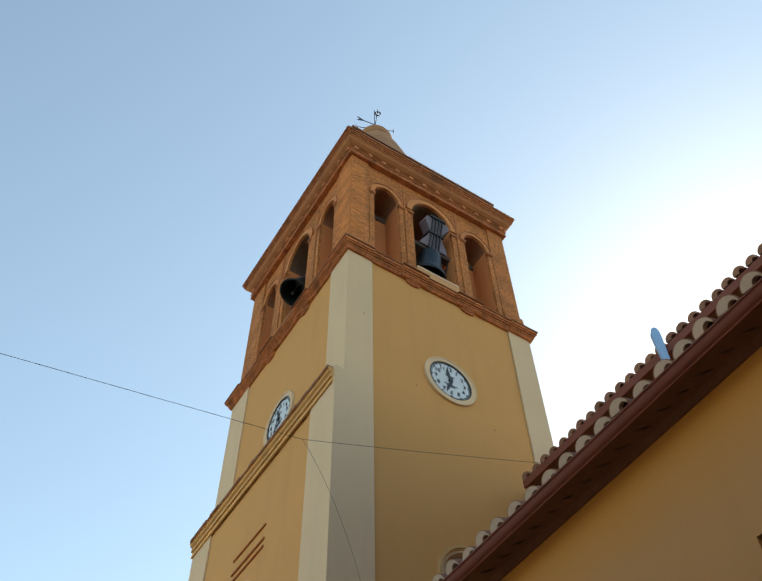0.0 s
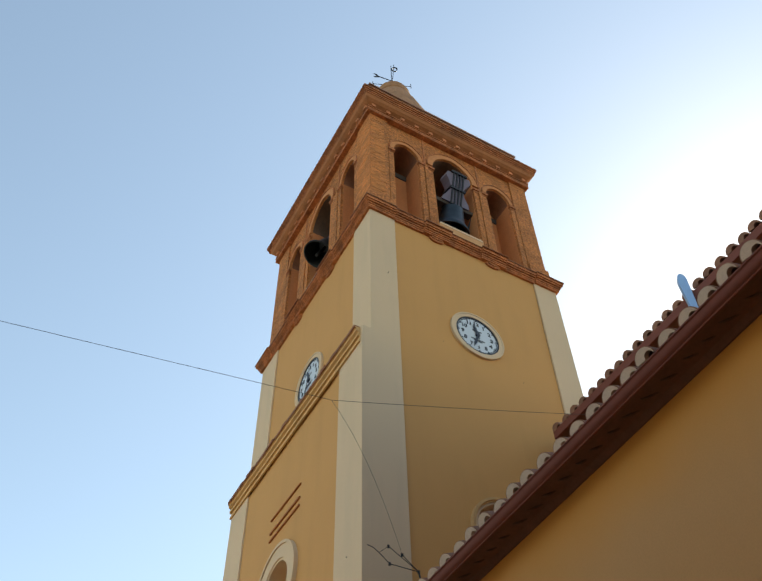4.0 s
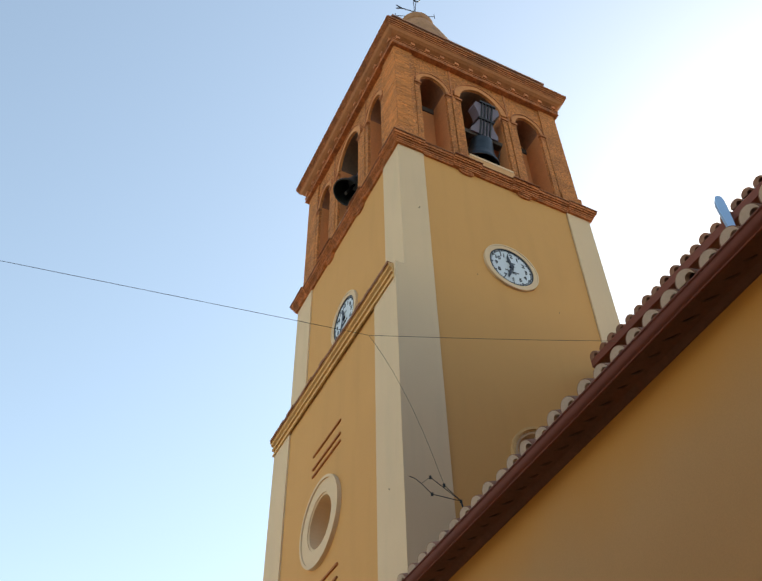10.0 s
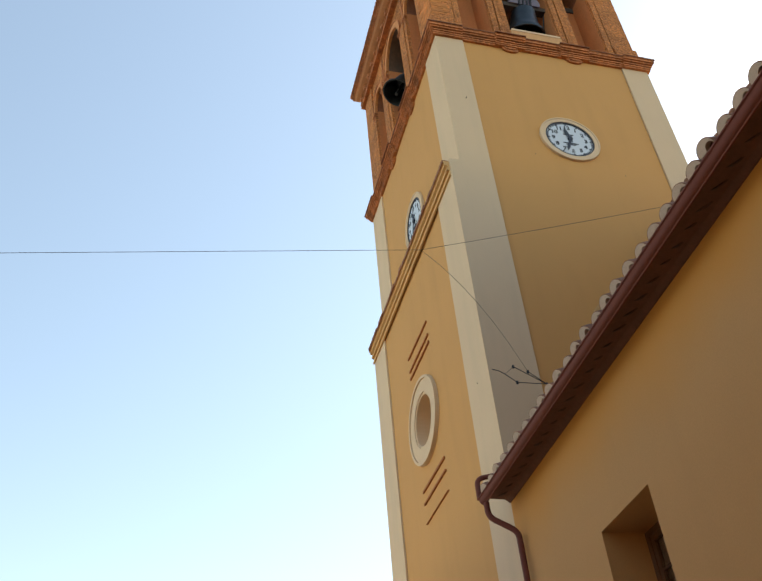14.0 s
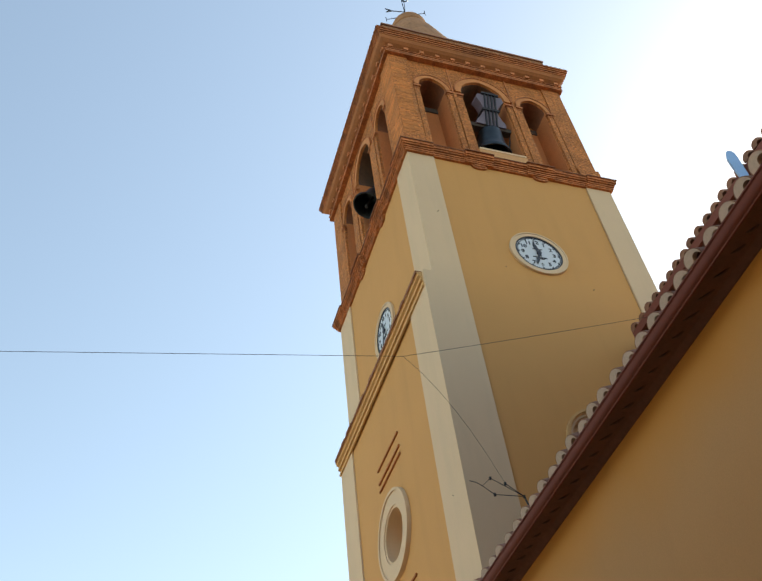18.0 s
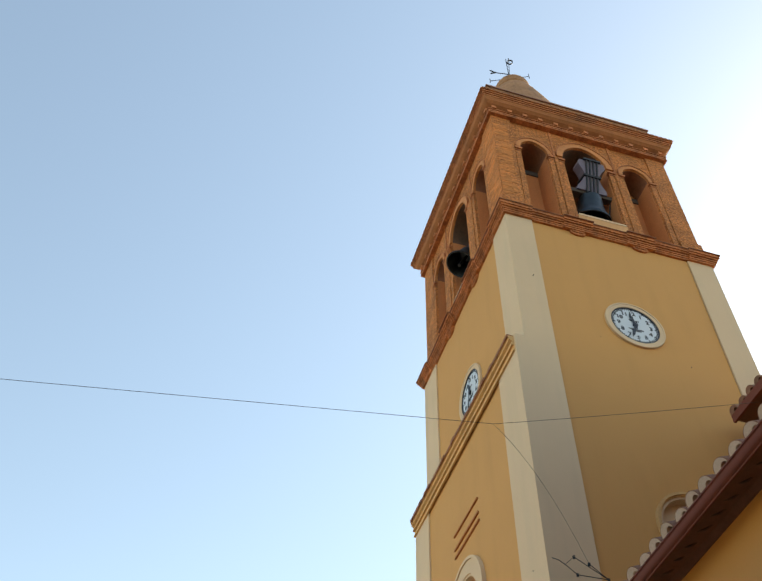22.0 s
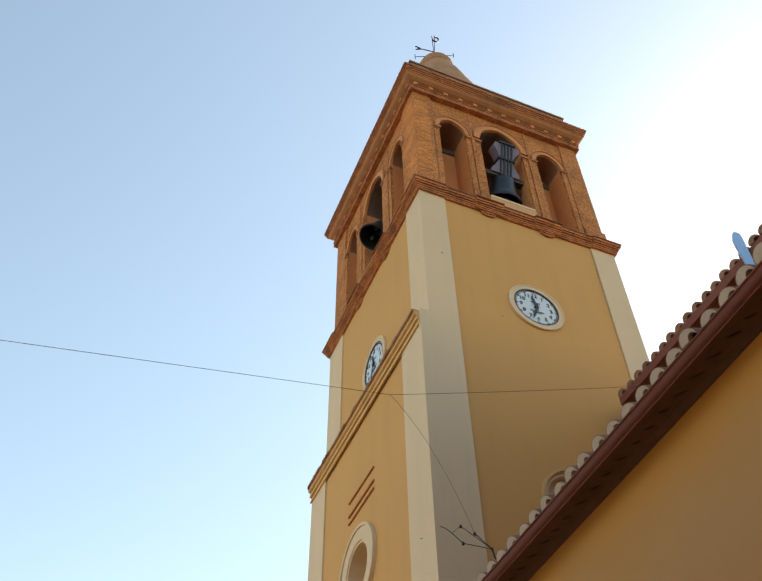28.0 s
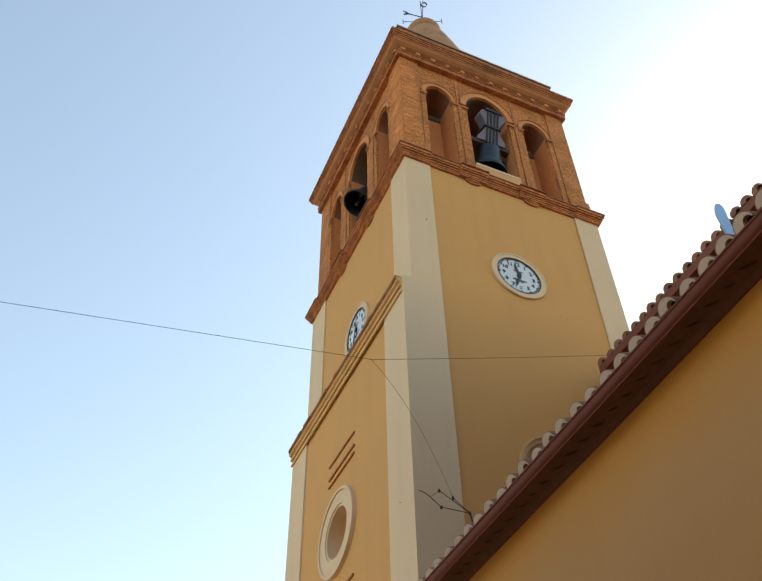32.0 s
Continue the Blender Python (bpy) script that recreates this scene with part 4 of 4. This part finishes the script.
def tile_meshes():
    """A barrel tile 0.45 m long, lying up the slope from its lower end; and the mortar that stops that end."""
    r0, r1, ln, th, n = 0.114, 0.090, 0.46, 0.013, 10
    bm = bmesh.new()
    rows = []
    for x, r in ((0, r0), (ln, r1)):
        for rr in (r, r - th):
            rows.append([bm.verts.new((x, rr * math.cos(math.pi * i / n), rr * 0.95 * math.sin(math.pi * i / n))) for i in range(n + 1)])
    o0, i0, o1, i1 = rows
    for i in range(n):
        bm.faces.new((o0[i], o0[i + 1], o1[i + 1], o1[i]))
        bm.faces.new((i0[i], i1[i], i1[i + 1], i0[i + 1]))
        bm.faces.new((o0[i], i0[i], i0[i + 1], o0[i + 1]))
    bmesh.ops.recalc_face_normals(bm, faces=bm.faces)
    tile = bpy.data.meshes.new("roof_tile")
    bm.to_mesh(tile)
    bm.free()
    tile.materials.append(TILE)
    bm = bmesh.new()
    k = 0.102
    pts = [(k * math.cos(math.pi * i / n), k * math.sin(math.pi * i / n)) for i in range(n + 1)]
    pts += [(-0.045 - 0.050 * math.cos(math.pi * i / 8), -0.008 + 0.050 * math.sin(math.pi * i / 8)) for i in range(9)]
    prism(bm, pts, -0.004, 0.06, lambda u, d, z: (d, u, z))
    bmesh.ops.recalc_face_normals(bm, faces=bm.faces)
    stop = bpy.data.meshes.new("mortar_stop")
    bm.to_mesh(stop)
    bm.free()
    stop.materials.append(MORTAR)
    fill = stop.copy()
    fill.name = "tile_end_fill"
    fill.materials.clear()
    fill.materials.append(TILE)
    return tile, stop, fill


TILE_MESH, STOP_MESH, FILL_MESH = tile_meshes()
rng = random.Random(4)


def roof_field(owner, x0, z0, y0, y1, rows, fall, stop):
    """Courses of barrel tiles up a slope that rises towards +x."""
    base = root_offset(owner)
    ang = math.atan(SLOPE)
    for j in range(rows):
        s = j * 0.38
        x, z = x0 + s * math.cos(ang), z0 + s * math.sin(ang)
        for i in range(int((y0 - y1) / PITCH)):
            y = y0 - (i + 0.5) * PITCH
            t = new("roof_tile", TILE_MESH)
            t.parent = owner
            t.matrix_basis = Matrix.Translation(Vector((x + rng.uniform(-0.02, 0.02), y + rng.uniform(-0.012, 0.012), z - fall * y + rng.uniform(-0.004, 0.006))) - base) @ Euler((rng.uniform(-0.05, 0.05), -ang + rng.uniform(-0.02, 0.02), rng.uniform(-0.04, 0.04))).to_matrix().to_4x4()
            if j == 0 and stop is STOP_MESH and abs(y + 3.27) < PITCH / 2:
                t.matrix_basis = pose(0, 0, 0.008) @ t.matrix_basis
            if j == 0:
                m = new("mortar_stop", stop)
                m.parent = owner
                m.matrix_basis = t.matrix_basis @ pose(0, 0, 0, rng.uniform(-6, 6), 0, 0)


lower_roof = thing("lower_tiled_roof", (GX, -6, EAVE_Z), "weathered terracotta barrel tile roof with mortared ends", "roof")
roof_field(lower_roof, GX + 0.04, EAVE_Z - 0.012, -0.05, -13.5, 3, FALL + 0.009, STOP_MESH)

# upper roof of the main nave, behind the lower one
UX, UZ = 3.62, 12.37
upper_roof = thing("upper_tiled_roof", (UX, -6, UZ), "terracotta tile roof of the main nave behind", "roof")
part("roof_deck", run([(UX + 0.02, UZ - 0.06), (UX + 4, UZ - 0.06), (UX + 4, UZ + 4 * SLOPE), (UX + 0.02, UZ + 0.03)], -16, -0.36, lambda u, d, z: (d, u, z)), SOFFIT, upper_roof)
part("fascia", box(bmesh.new(), (UX - 0.03, -16, UZ - 0.12), (UX + 0.015, -0.35, UZ + 0.05)), GUTTER, upper_roof, "dark brown fascia")
roof_field(upper_roof, UX - 0.02, UZ + 0.035, -0.36, -13.3, 2, 0.010, FILL_MESH)

# ---- cables and their brackets ----
def cable(name, line, r, label):
    t = thing(name, line[0], label, "cable")
    part("wire", tube(bmesh.new(), line, r, 6), CABLE, t)
    return t


J = Vector((-2.05, -2.72, 8.62))
cable("street_cable", [(J.x + x, J.y, J.z + 0.162 * x) for x in (-0.18 * k for k in range(41))], 0.0031, "thin black cable strung across the street")
ANCHOR = Vector((4.3, -3.75, 10.25))
cable("roof_cable", [J.lerp(ANCHOR, k / 20) - Vector((0, 0, 0.05 * 4 * (k / 20) * (1 - k / 20))) for k in range(21)], 0.003, "thin black cable from street to nave roof")
BR = [Vector(p) for p in ((-0.267, -0.3, 8.776), (-0.083, -0.3, 8.709), (0.067, -0.3, 8.858), (0.284, -0.3, 8.79), (0.08, -0.3, 8.583), (0.54, -0.3, 8.597), (0.654, -0.3, 8.468))]
cable("drop_cable", [J.lerp(BR[3], k / 20) - Vector((0.0, 0, -0.25)) * 4 * (k / 20) * (1 - k / 20) for k in range(21)], 0.0022, "thin slack cable down to the wall bracket")
bracket = thing("cable_bracket", BR[5], "rusty iron cable bracket with dark insulators", "bracket")
for a, b in ((2, 5), (4, 5), (3, 5)):
    part("rod", tube(bmesh.new(), [BR[a], BR[b]], 0.006, 6), IRON, bracket)
part("stem", tube(bmesh.new(), [BR[5], BR[6] - Vector((0, 0, 0.4))], 0.014, 6), IRON, bracket)
part("loose_wire", tube(bmesh.new(), [BR[0], BR[0].lerp(BR[1], 0.5) + Vector((0, 0, 0.02)), BR[1], BR[4]], 0.007, 6), CABLE, bracket)
part("loose_wire", tube(bmesh.new(), [BR[1], BR[1].lerp(BR[2], 0.5), BR[2]], 0.004, 6), CABLE, bracket)
for k in (2, 3, 4, 5):
    q = BR[k]
    part("insulator", lathe(bmesh.new(), q - Vector((0, 0, 0.03)), [(0.010, 0), (0.022, 0.012), (0.015, 0.028), (0.021, 0.042), (0.008, 0.055)], 12), IRON, bracket)

# ---- blue panel on the roof ----
blue = thing("blue_roof_panel", (3.5, -4.05, 11.62), "pale blue rounded plastic panel standing on roof edge", "panel")
bm = bmesh.new()
n = 10
outline = [(-0.07, 0.0), (0.09, 0.0), (0.15, 0.62)] + [(0.0 + 0.15 * math.cos(math.pi * i / n), 0.70 + 0.13 * math.sin(math.pi * i / n)) for i in range(n + 1)] + [(-0.15, 0.62)]
prism(bm, outline, -0.045, 0.045, lambda u, d, z: (3.50 + u * 0.36 + d * 0.6, -4.05 - u * 0.31 + d * 0.75, 11.62 + z * 1.5 if z < 0.62 else 11.62 + 0.62 * 1.5 + (z - 0.62) * 1.3))
part("panel", bm, BLUE, blue)

# ---- bricks of the near corner pier ----
FACE_BRICK = material("face_brick", (0.60, 0.212, 0.06), 0.92, vary=0.35, fine=13, coarse=2.2, bump=0.5, stain=(0.34, 0.125, 0.045), stain_amount=0.4, per_piece=0.16, grain=0.02)


def brick_mesh(size):
    """One brick with worn, slightly uneven corners."""
    r = random.Random(3)
    bm = box(bmesh.new(), tuple(-v / 2 for v in size), tuple(v / 2 for v in size))
    for vert in bm.verts:
        vert.co += Vector((r.uniform(-0.003, 0.003), r.uniform(-0.003, 0.003), r.uniform(-0.003, 0.003)))
    me = bpy.data.meshes.new("brick")
    bm.to_mesh(me)
    bm.free()
    me.materials.append(FACE_BRICK)
    return me


lay = random.Random(12)
COURSE, LENGTH = 0.072, 0.262
for put, end, size in ((face_b, W / 2 - 1.39 - 0.53, (1, 0, 0)), (face_a, D / 2 - 1.55 - 0.53, (0, 1, 0))):
    stretcher = brick_mesh((0.255, 0.022, 0.065) if size[0] else (0.022, 0.255, 0.065))
    header = brick_mesh((0.125, 0.022, 0.065) if size[0] else (0.022, 0.125, 0.065))
    for k in range(52):
        z = 18.55 + k * COURSE
        u = 0.075
        long = k % 2 == 0
        while u < end - 0.12:
            ln = LENGTH if long and u + LENGTH < end + 0.01 else LENGTH / 2
            b = new("brick", stretcher if ln == LENGTH else header)
            b.parent = tower
            b.matrix_basis = Matrix.Translation(Vector(put(u + ln / 2, 0.071 + lay.uniform(-0.005, 0.006), z + lay.uniform(-0.006, 0.006))) - root_offset(tower)) @ Euler((lay.uniform(-0.01, 0.01), lay.uniform(-0.01, 0.01), lay.uniform(-0.008, 0.008))).to_matrix().to_4x4()
            u += ln
            long = True

# ---- small dark dots standing for holes in the walls ----
for put, u, d, z in ((face_b, 3.455, REC, 13.95), (face_b, 1.62, REC, 14.22), (face_a, 0.45, -STEP, 9.05), (face_b, 0.40, -0.02, 15.6)):
    h = thing("wall_hole_dot", put(u, d, z), "tiny dark dot standing for a hole in the rendered wall", "hook", "wall hooks")
    part("dark_dot", disc(bmesh.new(), put, u, z, 0.006, d - 0.02, d + 0.02, 10), IRON, h)
